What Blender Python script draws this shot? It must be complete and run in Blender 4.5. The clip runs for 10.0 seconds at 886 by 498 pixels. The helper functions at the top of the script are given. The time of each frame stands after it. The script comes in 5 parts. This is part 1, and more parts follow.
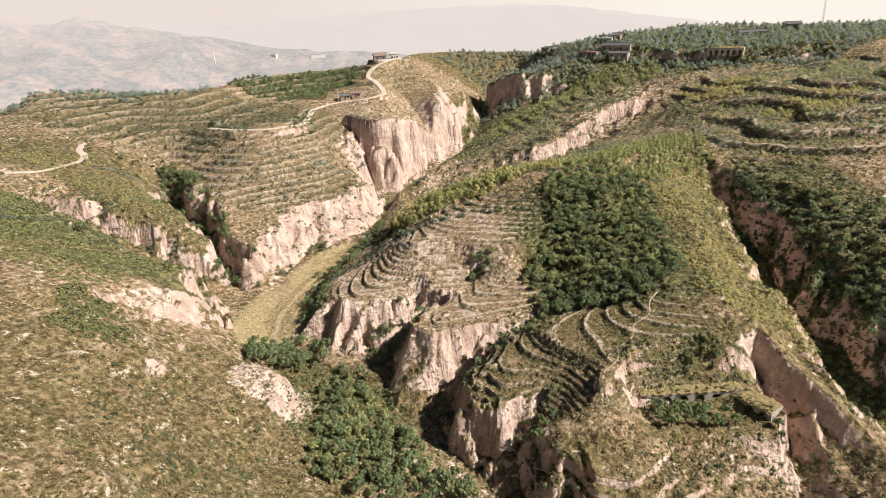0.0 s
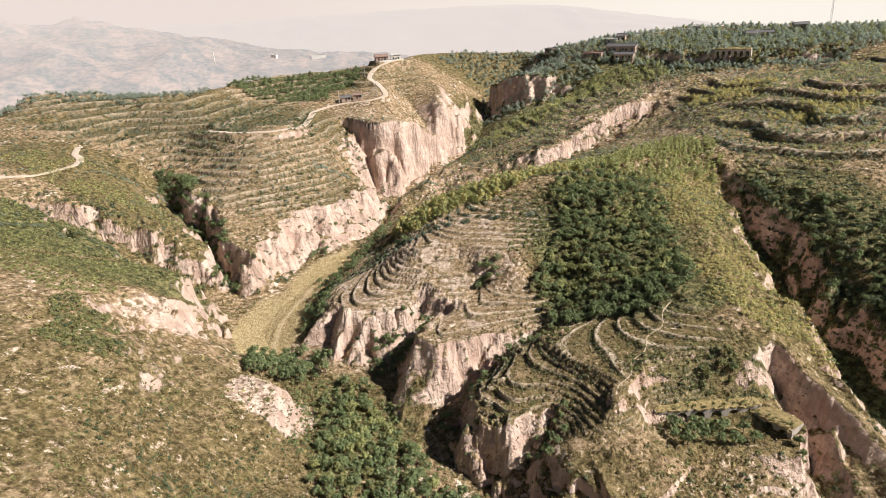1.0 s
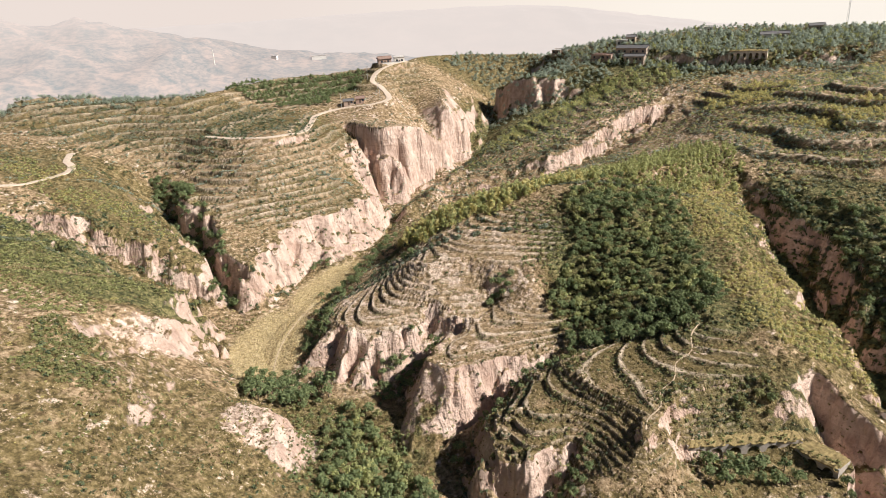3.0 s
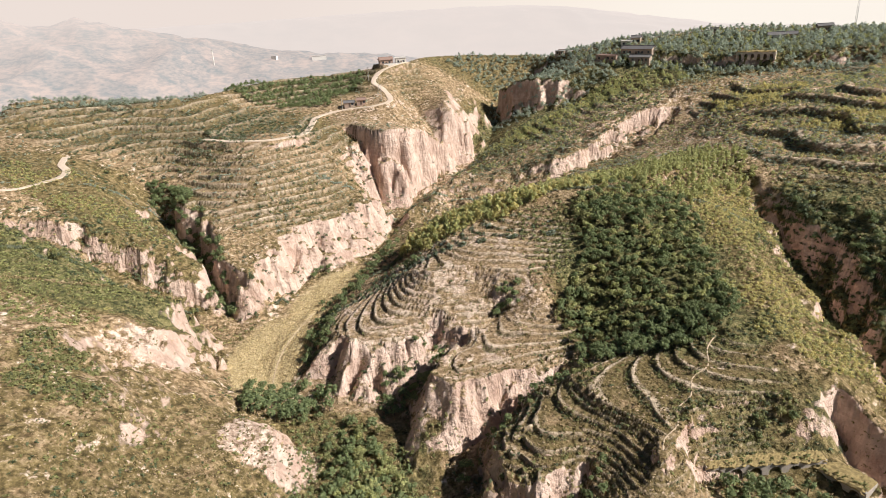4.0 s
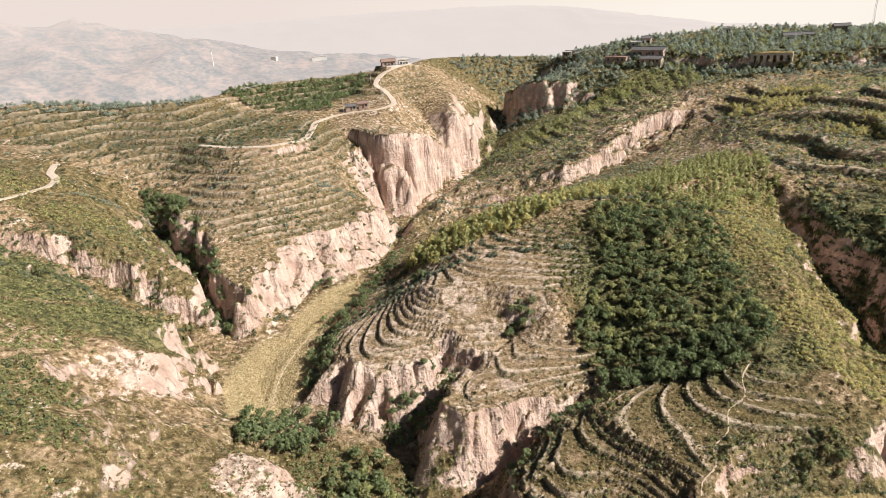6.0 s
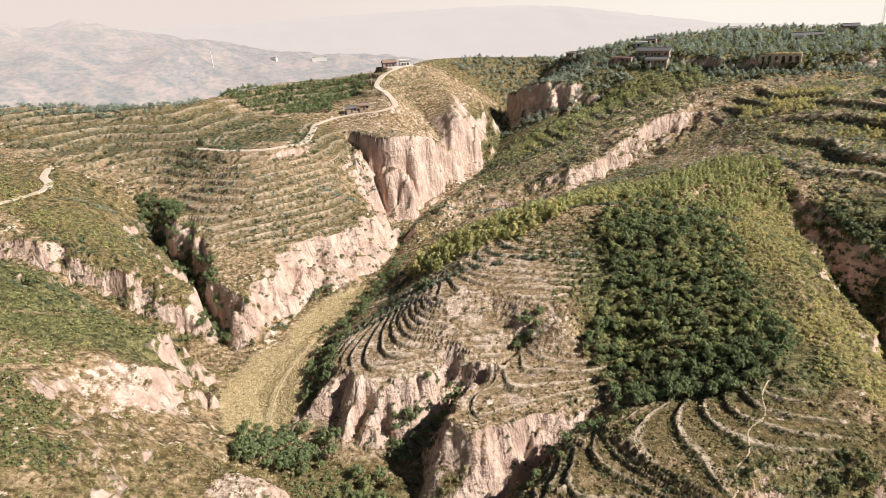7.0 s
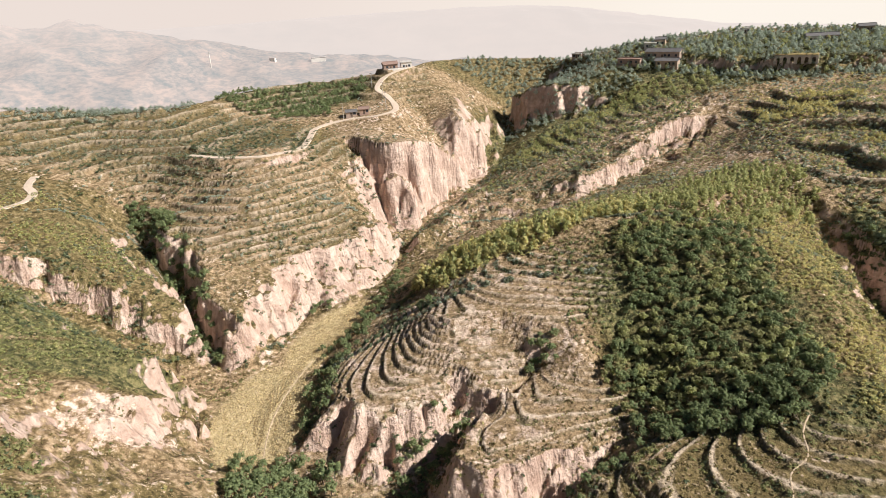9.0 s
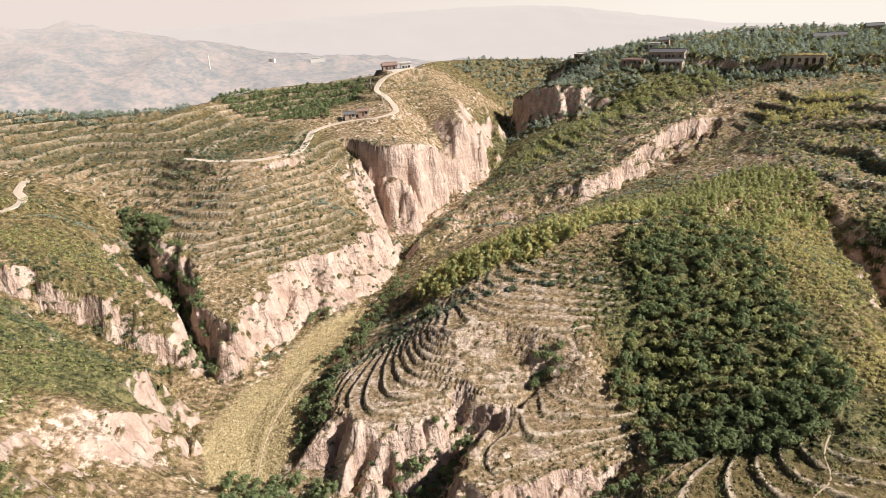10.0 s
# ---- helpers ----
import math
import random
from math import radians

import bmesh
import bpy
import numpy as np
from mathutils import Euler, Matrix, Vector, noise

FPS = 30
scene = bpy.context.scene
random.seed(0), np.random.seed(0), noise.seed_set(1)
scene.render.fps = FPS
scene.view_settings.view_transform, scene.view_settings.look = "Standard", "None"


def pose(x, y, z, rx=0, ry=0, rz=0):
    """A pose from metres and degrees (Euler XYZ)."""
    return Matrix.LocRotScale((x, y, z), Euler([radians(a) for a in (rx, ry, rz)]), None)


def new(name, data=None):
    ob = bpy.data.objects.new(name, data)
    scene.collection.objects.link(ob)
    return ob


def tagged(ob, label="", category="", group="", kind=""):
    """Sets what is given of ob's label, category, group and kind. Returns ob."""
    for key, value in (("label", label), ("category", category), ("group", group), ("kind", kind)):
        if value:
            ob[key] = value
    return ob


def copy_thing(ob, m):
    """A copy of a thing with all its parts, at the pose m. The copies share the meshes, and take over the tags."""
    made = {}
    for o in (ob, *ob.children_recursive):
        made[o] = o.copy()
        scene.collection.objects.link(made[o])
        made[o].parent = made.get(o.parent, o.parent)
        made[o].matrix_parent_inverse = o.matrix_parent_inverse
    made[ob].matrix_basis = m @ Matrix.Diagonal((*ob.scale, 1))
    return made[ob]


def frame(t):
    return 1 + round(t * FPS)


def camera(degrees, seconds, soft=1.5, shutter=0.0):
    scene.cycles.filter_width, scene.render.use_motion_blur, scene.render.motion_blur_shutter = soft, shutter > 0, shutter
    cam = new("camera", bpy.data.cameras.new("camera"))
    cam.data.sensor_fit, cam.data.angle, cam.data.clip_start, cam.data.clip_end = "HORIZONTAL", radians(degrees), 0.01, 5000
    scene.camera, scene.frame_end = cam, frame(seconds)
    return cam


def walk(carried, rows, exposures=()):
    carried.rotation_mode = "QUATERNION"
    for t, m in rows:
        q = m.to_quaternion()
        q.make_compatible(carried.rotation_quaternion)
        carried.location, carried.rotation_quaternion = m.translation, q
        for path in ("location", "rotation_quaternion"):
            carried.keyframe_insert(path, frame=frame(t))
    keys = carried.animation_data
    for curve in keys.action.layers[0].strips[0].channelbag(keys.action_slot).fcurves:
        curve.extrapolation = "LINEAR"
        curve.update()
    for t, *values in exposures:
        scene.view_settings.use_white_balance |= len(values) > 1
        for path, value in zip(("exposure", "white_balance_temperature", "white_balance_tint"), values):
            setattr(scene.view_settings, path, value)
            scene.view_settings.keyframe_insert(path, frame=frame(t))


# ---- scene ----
# The camera: seconds, eye (metres), pitch, lean, yaw.
cam = camera(69.98, 10.0, soft=0.6)
PATH = [
    (0.0, 0.01, 0.00, 115.00, -21.51, 3.40, -0.01),
    (0.5, -0.79, 3.08, 115.06, -21.50, 3.40, -0.00),
    (1.0, -1.58, 6.73, 115.11, -21.49, 3.40, 0.00),
    (1.5, -2.37, 9.88, 115.14, -21.47, 3.41, 0.01),
    (2.0, -3.14, 13.52, 115.17, -21.46, 3.41, 0.01),
    (2.5, -3.92, 16.65, 115.19, -21.45, 3.42, 0.02),
    (4.0, -6.21, 27.06, 115.22, -21.43, 3.44, 0.02),
    (4.5, -6.96, 30.23, 115.23, -21.43, 3.46, 0.02),
    (5.0, -7.69, 33.92, 115.23, -21.42, 3.47, 0.02),
    (5.5, -8.41, 37.12, 115.23, -21.42, 3.49, 0.01),
    (7.0, -10.38, 47.70, 115.22, -21.41, 3.54, -0.00),
    (7.5, -10.95, 50.77, 115.21, -21.41, 3.56, -0.01),
    (8.0, -11.46, 54.48, 115.19, -21.40, 3.59, -0.02),
    (8.5, -11.90, 57.66, 115.15, -21.40, 3.61, -0.03),
    (9.0, -12.26, 61.36, 115.11, -21.40, 3.64, -0.05),
    (9.5, -12.52, 64.52, 115.05, -21.39, 3.66, -0.06),
    (10.0, -12.67, 68.23, 114.96, -21.39, 3.69, -0.08),
]
walk(cam, [(t, pose(x, y, z, 90 + pitch, lean, yaw)) for t, x, y, z, pitch, lean, yaw in PATH])

# Light: a late-summer sun from the side, through hazy air.
SUN_TO = Vector((0.86, -0.27, 0.76)).normalized()
sky_world = bpy.data.worlds.new("hazy_sky")
scene.world = sky_world
sky_world.use_nodes = True
wn = sky_world.node_tree.nodes
wl = sky_world.node_tree.links
wn.clear()
sky = wn.new("ShaderNodeTexSky")
sky.sky_type = "NISHITA"
sky.sun_disc = False
sky.sun_elevation = math.asin(SUN_TO.z)
sky.sun_rotation = math.atan2(SUN_TO.x, SUN_TO.y)
sky.altitude = 900
sky.air_density, sky.dust_density, sky.ozone_density = 1.0, 1.0, 1.5
sky_bg = wn.new("ShaderNodeBackground")
sky_bg.inputs["Strength"].default_value = 0.024
world_out = wn.new("ShaderNodeOutputWorld")
wl.new(sky.outputs[0], sky_bg.inputs["Color"])
wl.new(sky_bg.outputs[0], world_out.inputs["Surface"])

sun_data = bpy.data.lights.new("sun", "SUN")
sun_data.energy, sun_data.angle, sun_data.color = 5.0, radians(0.6), (1.0, 0.96, 0.925)
sun = new("sun", sun_data)
sun.rotation_euler = SUN_TO.to_track_quat("Z", "Y").to_euler()
scene.view_settings.exposure = 0.50

# ---- materials ----
def material(name, rough=0.9):
    m = bpy.data.materials.new(name)
    m.use_nodes = True
    b = m.node_tree.nodes["Principled BSDF"]
    b.inputs["Roughness"].default_value = rough
    b.inputs["Specular IOR Level"].default_value = 0.2
    return m, m.node_tree.nodes, m.node_tree.links, b


def noise_node(nodes, links, vec, scale, detail=4.0, rough=0.6):
    n = nodes.new("ShaderNodeTexNoise")
    n.inputs["Scale"].default_value = scale
    n.inputs["Detail"].default_value = detail
    n.inputs["Roughness"].default_value = rough
    links.new(vec, n.inputs["Vector"])
    return n.outputs["Fac"]


def ramp(nodes, links, fac, stops):
    r = nodes.new("ShaderNodeValToRGB")
    e = r.color_ramp.elements
    while len(e) < len(stops):
        e.new(0.5)
    for k, (p, c) in zip(e, stops):
        k.position, k.color = p, (*c, 1) if len(c) == 3 else c
    links.new(fac, r.inputs["Fac"])
    return r.outputs["Color"]


def mixed(nodes, links, fac, a, b, mode="MIX"):
    m = nodes.new("ShaderNodeMix")
    m.data_type, m.blend_type = "RGBA", mode
    for socket, value in ((m.inputs[0], fac), (m.inputs[6], a), (m.inputs[7], b)):
        if hasattr(value, "is_linked"):
            links.new(value, socket)
        elif isinstance(value, (int, float)):
            socket.default_value = value
        else:
            socket.default_value = (*value, 1)
    return m.outputs[2]


def calc(nodes, links, op, a, b=0.0, clamp=False):
    m = nodes.new("ShaderNodeMath")
    m.operation, m.use_clamp = op, clamp
    for socket, value in ((m.inputs[0], a), (m.inputs[1], b)):
        if hasattr(value, "is_linked"):
            links.new(value, socket)
        else:
            socket.default_value = value
    return m.outputs[0]


def steps(nodes, links, value, low, high):
    m = nodes.new("ShaderNodeMapRange")
    m.interpolation_type = "SMOOTHSTEP"
    m.inputs["From Min"].default_value, m.inputs["From Max"].default_value = low, high
    links.new(value, m.inputs["Value"])
    return m.outputs[0]


def plain(name, colour, rough=0.85, scale=1.5, spread=0.25, metal=0.0, bump=0.0):
    """A material of one base colour with mottling at two scales."""
    m, n, l, b = material(name, rough)
    co = n.new("ShaderNodeTexCoord").outputs["Object"]
    f = noise_node(n, l, co, scale, 5.0, 0.65)
    g = noise_node(n, l, co, scale * 9, 3.0)
    dark = tuple(c * (1 - spread) for c in colour)
    light = tuple(min(1.0, c * (1 + spread)) for c in colour)
    c = ramp(n, l, f, [(0.3, dark), (0.7, light)])
    c = mixed(n, l, 0.35, c, ramp(n, l, g, [(0.3, dark), (0.7, light)]))
    l.new(c, b.inputs["Base Color"])
    b.inputs["Metallic"].default_value = metal
    if bump:
        bn = n.new("ShaderNodeBump")
        bn.inputs["Strength"].default_value, bn.inputs["Distance"].default_value = bump, 0.05
        l.new(g, bn.inputs["Height"])
        l.new(bn.outputs[0], b.inputs["Normal"])
    return m


def ground_material():
    m, n, l, b = material("loess_and_grass", 0.95)
    co = n.new("ShaderNodeTexCoord").outputs["Object"]
    geo = n.new("ShaderNodeNewGeometry")
    sep = n.new("ShaderNodeSeparateXYZ")
    l.new(geo.outputs["Normal"], sep.inputs[0])
    big = noise_node(n, l, co, 0.022, 4.0, 0.6)
    mid = noise_node(n, l, co, 0.16, 5.0, 0.65)
    clump = noise_node(n, l, co, 0.58, 5.0, 0.66)

    def attr(name):
        a = n.new("ShaderNodeAttribute")
        a.attribute_name = name
        return a.outputs["Fac"]
    green, crop, dry, lip, riser, barren = attr("lush"), attr("crop"), attr("dry"), attr("lip"), attr("riser"), attr("barren")

    # worked terraces are more even than the wild slopes
    even = calc(n, l, "SUBTRACT", 1.0, calc(n, l, "MULTIPLY", attr("terrace"), 0.5))
    fine = calc(n, l, "ADD", calc(n, l, "MULTIPLY", calc(n, l, "SUBTRACT", clump, 0.5), even), 0.5)

    def stretched(x, y, z):
        k = n.new("ShaderNodeMapping")
        k.inputs["Scale"].default_value = (x, y, z)
        l.new(co, k.inputs["Vector"])
        return k.outputs[0]
    # bare loess: pale pink-buff, washed by runnels down the face, with faint beds and mottling
    wash = noise_node(n, l, stretched(1.0, 1.0, 0.35), 0.24, 5.0, 0.66)
    runnel = calc(n, l, "ABSOLUTE", calc(n, l, "SUBTRACT", noise_node(n, l, stretched(1.0, 1.0, 0.07), 0.24, 2.0, 0.5), 0.5))
    groove = calc(n, l, "SUBTRACT", 1.0, steps(n, l, runnel, 0.0, 0.09))
    bed = noise_node(n, l, stretched(0.05, 0.05, 1.0), 0.55, 4.0, 0.7)
    loess = ramp(n, l, wash, [(0.38, (0.41, 0.275, 0.21)), (0.48, (0.60, 0.435, 0.345)), (0.60, (0.75, 0.585, 0.48))])
    rusty = ramp(n, l, mid, [(0.40, (0.46, 0.315, 0.235)), (0.6, (0.74, 0.565, 0.455))])
    loess = mixed(n, l, 0.42, loess, rusty)
    loess = mixed(n, l, calc(n, l, "MULTIPLY", groove, 0.2), loess, (0.33, 0.215, 0.165))
    loess = mixed(n, l, calc(n, l, "MULTIPLY", steps(n, l, bed, 0.50, 0.60), 0.30), loess, (0.46, 0.315, 0.24))
    # grass: straw, olive and green by patches
    straw = ramp(n, l, fine, [(0.37, (0.145, 0.098, 0.047)), (0.50, (0.355, 0.247, 0.138)), (0.65, (0.59, 0.435, 0.28))])
    olive = ramp(n, l, fine, [(0.37, (0.070, 0.054, 0.022)), (0.50, (0.195, 0.145, 0.062)), (0.65, (0.37, 0.278, 0.145))])
    leafy = ramp(n, l, fine, [(0.38, (0.042, 0.046, 0.020)), (0.51, (0.145, 0.137, 0.056)), (0.63, (0.31, 0.262, 0.12))])
    patch = calc(n, l, "ADD", calc(n, l, "MULTIPLY", mid, 0.75), calc(n, l, "MULTIPLY", big, 0.5))
    patch = calc(n, l, "ADD", patch, calc(n, l, "SUBTRACT", green, dry))
    turf = mixed(n, l, steps(n, l, patch, 0.57, 0.70), straw, olive)
    turf = mixed(n, l, steps(n, l, patch, 0.80, 1.10), turf, leafy)
    # scuffed soil showing through the turf, in small spots and in larger scars
    bald = calc(n, l, "ADD", calc(n, l, "MULTIPLY", fine, 0.6), calc(n, l, "MULTIPLY", mid, 0.6))
    bald = calc(n, l, "ADD", bald, calc(n, l, "MULTIPLY", calc(n, l, "SUBTRACT", dry, green), 0.30))
    soil = ramp(n, l, fine, [(0.38, (0.32, 0.22, 0.155)), (0.5, (0.58, 0.43, 0.325)), (0.62, (0.80, 0.64, 0.52))])
    clod = n.new("ShaderNodeTexVoronoi")
    clod.inputs["Scale"].default_value = 0.62
    l.new(stretched(1.0, 1.0, 2.2), clod.inputs["Vector"])
    spot = calc(n, l, "ADD", clod.outputs["Distance"], calc(n, l, "MULTIPLY", fine, 0.7))
    spot = calc(n, l, "SUBTRACT", 1.0, steps(n, l, spot, 0.46, 0.62))
    turf = mixed(n, l, calc(n, l, "MULTIPLY", calc(n, l, "MULTIPLY", spot, 0.8), steps(n, l, bald, 0.52, 0.64)), turf, soil)
    turf = mixed(n, l, steps(n, l, bald, 0.66, 0.75), turf, soil)
    ripe = ramp(n, l, fine, [(0.3, (0.38, 0.29, 0.14)), (0.55, (0.58, 0.46, 0.26)), (0.75, (0.70, 0.57, 0.36))])
    turf = mixed(n, l, crop, turf, ripe)
    # steep ground is bare
    edge = calc(n, l, "ADD", sep.outputs["Z"], calc(n, l, "MULTIPLY", calc(n, l, "SUBTRACT", mid, 0.5), 0.40))
    edge = calc(n, l, "ADD", edge, calc(n, l, "MULTIPLY", calc(n, l, "SUBTRACT", fine, 0.5), 0.30))
    edge = calc(n, l, "ADD", edge, calc(n, l, "MULTIPLY", green, 0.10))
    edge = calc(n, l, "ADD", edge, calc(n, l, "MULTIPLY", riser, 0.16))
    edge = calc(n, l, "SUBTRACT", edge, calc(n, l, "MULTIPLY", barren, 0.26))
    bare = calc(n, l, "SUBTRACT", 1.0, steps(n, l, edge, 0.48, 0.62))
    weeds = ramp(n, l, fine, [(0.40, (0.055, 0.052, 0.026)), (0.52, (0.19, 0.15, 0.082)), (0.62, (0.40, 0.30, 0.20))])
    turf = mixed(n, l, calc(n, l, "MULTIPLY", riser, steps(n, l, mid, 0.34, 0.56)), turf, weeds)
    trodden = ramp(n, l, fine, [(0.3, (0.50, 0.385, 0.27)), (0.6, (0.74, 0.60, 0.46))])
    turf = mixed(n, l, calc(n, l, "MULTIPLY", lip, steps(n, l, fine, 0.32, 0.46)), turf, trodden)
    grit = noise_node(n, l, co, 1.1, 3.0, 0.6)
    turf = mixed(n, l, 0.40, turf, ramp(n, l, grit, [(0.40, (0.30, 0.28, 0.25)), (0.56, (1.0, 1.0, 1.0))]), "MULTIPLY")
    colour = mixed(n, l, bare, turf, loess)
    l.new(colour, b.inputs["Base Color"])
    face = calc(n, l, "ADD", calc(n, l, "MULTIPLY", wash, 1.5), calc(n, l, "SUBTRACT", calc(n, l, "MULTIPLY", bed, 0.25), calc(n, l, "MULTIPLY", groove, 0.2)))
    relief = calc(n, l, "ADD", calc(n, l, "MULTIPLY", clump, 0.75), calc(n, l, "MULTIPLY", calc(n, l, "MULTIPLY", face, bare), 0.8))
    bn = n.new("ShaderNodeBump")
    bn.inputs["Strength"].default_value, bn.inputs["Distance"].default_value = 1.0, 1.5
    l.new(relief, bn.inputs["Height"])
    l.new(bn.outputs[0], b.inputs["Normal"])
    return m


GROUND = ground_material()


def leaf_material(name, dark, light, autumn, thinness=0.34):
    m, n, l, b = material(name, 0.6)
    geo = n.new("ShaderNodeNewGeometry")
    co = n.new("ShaderNodeTexCoord").outputs["Object"]
    c = ramp(n, l, geo.outputs["Random Per Island"], [(0.0, dark), (0.75, light), (1.0, autumn)])
    info = n.new("ShaderNodeObjectInfo")
    v = noise_node(n, l, co, 0.35, 2.0)
    c = mixed(n, l, calc(n, l, "MULTIPLY", steps(n, l, v, 0.36, 0.62), 0.45), c, light)
    c = mixed(n, l, calc(n, l, "MULTIPLY", noise_node(n, l, co, 0.13, 2.0), 0.3), c, dark)
    c = mixed(n, l, calc(n, l, "MULTIPLY", info.outputs["Random"], 0.35), c, light)
    l.new(c, b.inputs["Base Color"])
    b.inputs["Specular IOR Level"].default_value = 0.15
    thin = n.new("ShaderNodeBsdfTranslucent")
    l.new(c, thin.inputs["Color"])
    both = n.new("ShaderNodeMixShader")
    both.inputs[0].default_value = thinness
    l.new(b.outputs[0], both.inputs[1])
    l.new(thin.outputs[0], both.inputs[2])
    l.new(both.outputs[0], n["Material Output"].inputs["Surface"])
    return m


LEAF_DARK = leaf_material("walnut_leaves", (0.082, 0.116, 0.056), (0.28, 0.33, 0.15), (0.40, 0.40, 0.18), 0.44)
LEAF_BUSH = leaf_material("dark_bush_leaves", (0.062, 0.088, 0.048), (0.17, 0.20, 0.105), (0.25, 0.25, 0.13))
# The next two carry distance haze in their paler, greyer leaf colour.
LEAF_HAZED_GREY = leaf_material("hazed_grey_leaves", (0.28, 0.33, 0.265), (0.48, 0.53, 0.42), (0.53, 0.55, 0.42), 0.52)
LEAF_HAZED_PALE = leaf_material("hazed_pale_leaves", (0.17, 0.195, 0.14), (0.35, 0.37, 0.25), (0.47, 0.44, 0.28), 0.52)
LEAF_OLIVE = leaf_material("scrub_leaves", (0.14, 0.15, 0.060), (0.29, 0.29, 0.12), (0.42, 0.37, 0.18))
LEAF_MID = leaf_material("sapling_leaves", (0.28, 0.30, 0.12), (0.55, 0.555, 0.25), (0.66, 0.60, 0.30), 0.52)
LEAF_YELLOW = leaf_material("locust_leaves", (0.43, 0.39, 0.16), (0.70, 0.62, 0.28), (0.80, 0.68, 0.34), 0.52)
BARK = plain("bark", (0.10, 0.075, 0.055), 0.9, 4.0, 0.35)
ROAD_DIRT = plain("packed_earth", (0.60, 0.48, 0.37), 0.95, 0.5, 0.18)
TRODDEN = plain("trodden_field_earth", (0.50, 0.385, 0.265), 0.95, 0.8, 0.25)
WHITEWASH = plain("whitewashed_plaster", (0.72, 0.68, 0.62), 0.85, 0.8, 0.12)
BRICK_WALL = plain("reddish_brick", (0.40, 0.28, 0.22), 0.9, 1.2, 0.25)
MUD_WALL = plain("mud_plaster", (0.42, 0.32, 0.25), 0.95, 0.9, 0.2, bump=0.4)
OLD_PLASTER = plain("old_pale_plaster", (0.56, 0.47, 0.40), 0.9, 0.7, 0.2)
GREY_STONE = plain("grey_masonry", (0.42, 0.365, 0.31), 0.9, 1.3, 0.3, bump=0.5)
ROOF_TILE = plain("grey_roof_tile", (0.16, 0.15, 0.145), 0.85, 1.5, 0.3)
ROOF_RED = plain("red_roof_tile", (0.29, 0.195, 0.155), 0.85, 1.5, 0.25)
OLD_WOOD = plain("weathered_wood", (0.14, 0.10, 0.075), 0.85, 3.0, 0.35)
GLASS = plain("dusty_glass", (0.05, 0.06, 0.07), 0.25, 2.0, 0.2)
GALVANISED = plain("galvanised_steel", (0.55, 0.55, 0.54), 0.5, 2.0, 0.1, metal=0.4)
CONCRETE = plain("concrete", (0.50, 0.47, 0.43), 0.9, 2.0, 0.15)
SOD = plain("sod", (0.29, 0.22, 0.10), 0.95, 0.9, 0.55, bump=1.0)


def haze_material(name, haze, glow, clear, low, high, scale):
    """Distant country with bright haze painted in: mostly emission for the air's own glow, thicker towards the crest.
    """
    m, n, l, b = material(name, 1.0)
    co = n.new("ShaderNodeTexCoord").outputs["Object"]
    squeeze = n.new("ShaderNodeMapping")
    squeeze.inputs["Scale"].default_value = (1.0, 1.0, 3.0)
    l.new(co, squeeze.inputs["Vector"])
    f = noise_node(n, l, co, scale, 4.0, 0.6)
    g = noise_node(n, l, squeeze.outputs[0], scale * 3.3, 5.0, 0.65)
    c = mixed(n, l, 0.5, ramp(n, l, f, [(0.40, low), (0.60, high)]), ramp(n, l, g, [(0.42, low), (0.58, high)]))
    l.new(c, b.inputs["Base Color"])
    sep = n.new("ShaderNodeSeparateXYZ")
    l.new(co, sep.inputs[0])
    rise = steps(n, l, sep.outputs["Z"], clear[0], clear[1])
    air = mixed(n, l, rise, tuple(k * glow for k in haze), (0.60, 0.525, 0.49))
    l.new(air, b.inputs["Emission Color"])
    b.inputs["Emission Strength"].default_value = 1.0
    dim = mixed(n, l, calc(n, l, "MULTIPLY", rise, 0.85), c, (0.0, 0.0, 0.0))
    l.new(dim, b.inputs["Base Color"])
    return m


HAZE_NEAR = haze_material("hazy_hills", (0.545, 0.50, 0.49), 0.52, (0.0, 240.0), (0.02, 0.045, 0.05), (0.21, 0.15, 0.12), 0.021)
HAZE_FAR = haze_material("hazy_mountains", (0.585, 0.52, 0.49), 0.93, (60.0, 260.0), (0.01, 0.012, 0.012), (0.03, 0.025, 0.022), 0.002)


def sky_backdrop_material():
    m = bpy.data.materials.new("bright_haze")
    m.use_nodes = True
    n, l = m.node_tree.nodes, m.node_tree.links
    n.clear()
    co = n.new("ShaderNodeTexCoord").outputs["Object"]
    sep = n.new("ShaderNodeSeparateXYZ")
    l.new(co, sep.inputs[0])
    k = n.new("ShaderNodeMapRange")
    k.inputs["From Min"].default_value, k.inputs["From Max"].default_value = -1200.0, 1600.0
    l.new(sep.outputs["X"], k.inputs["Value"])
    c = ramp(n, l, k.outputs[0], [(0.0, (0.60, 0.525, 0.485)), (0.45, (0.64, 0.57, 0.52)), (0.75, (0.675, 0.61, 0.545)), (1.0, (0.70, 0.645, 0.58))])
    e = n.new("ShaderNodeEmission")
    l.new(c, e.inputs["Color"])
    o = n.new("ShaderNodeOutputMaterial")
    l.new(e.outputs[0], o.inputs["Surface"])
    return m


SKY_GLOW = sky_backdrop_material()

# ---- the land ----
rng = np.random.default_rng(7)
TAB = rng.random((256, 256)).astype(np.float32) * 2 - 1


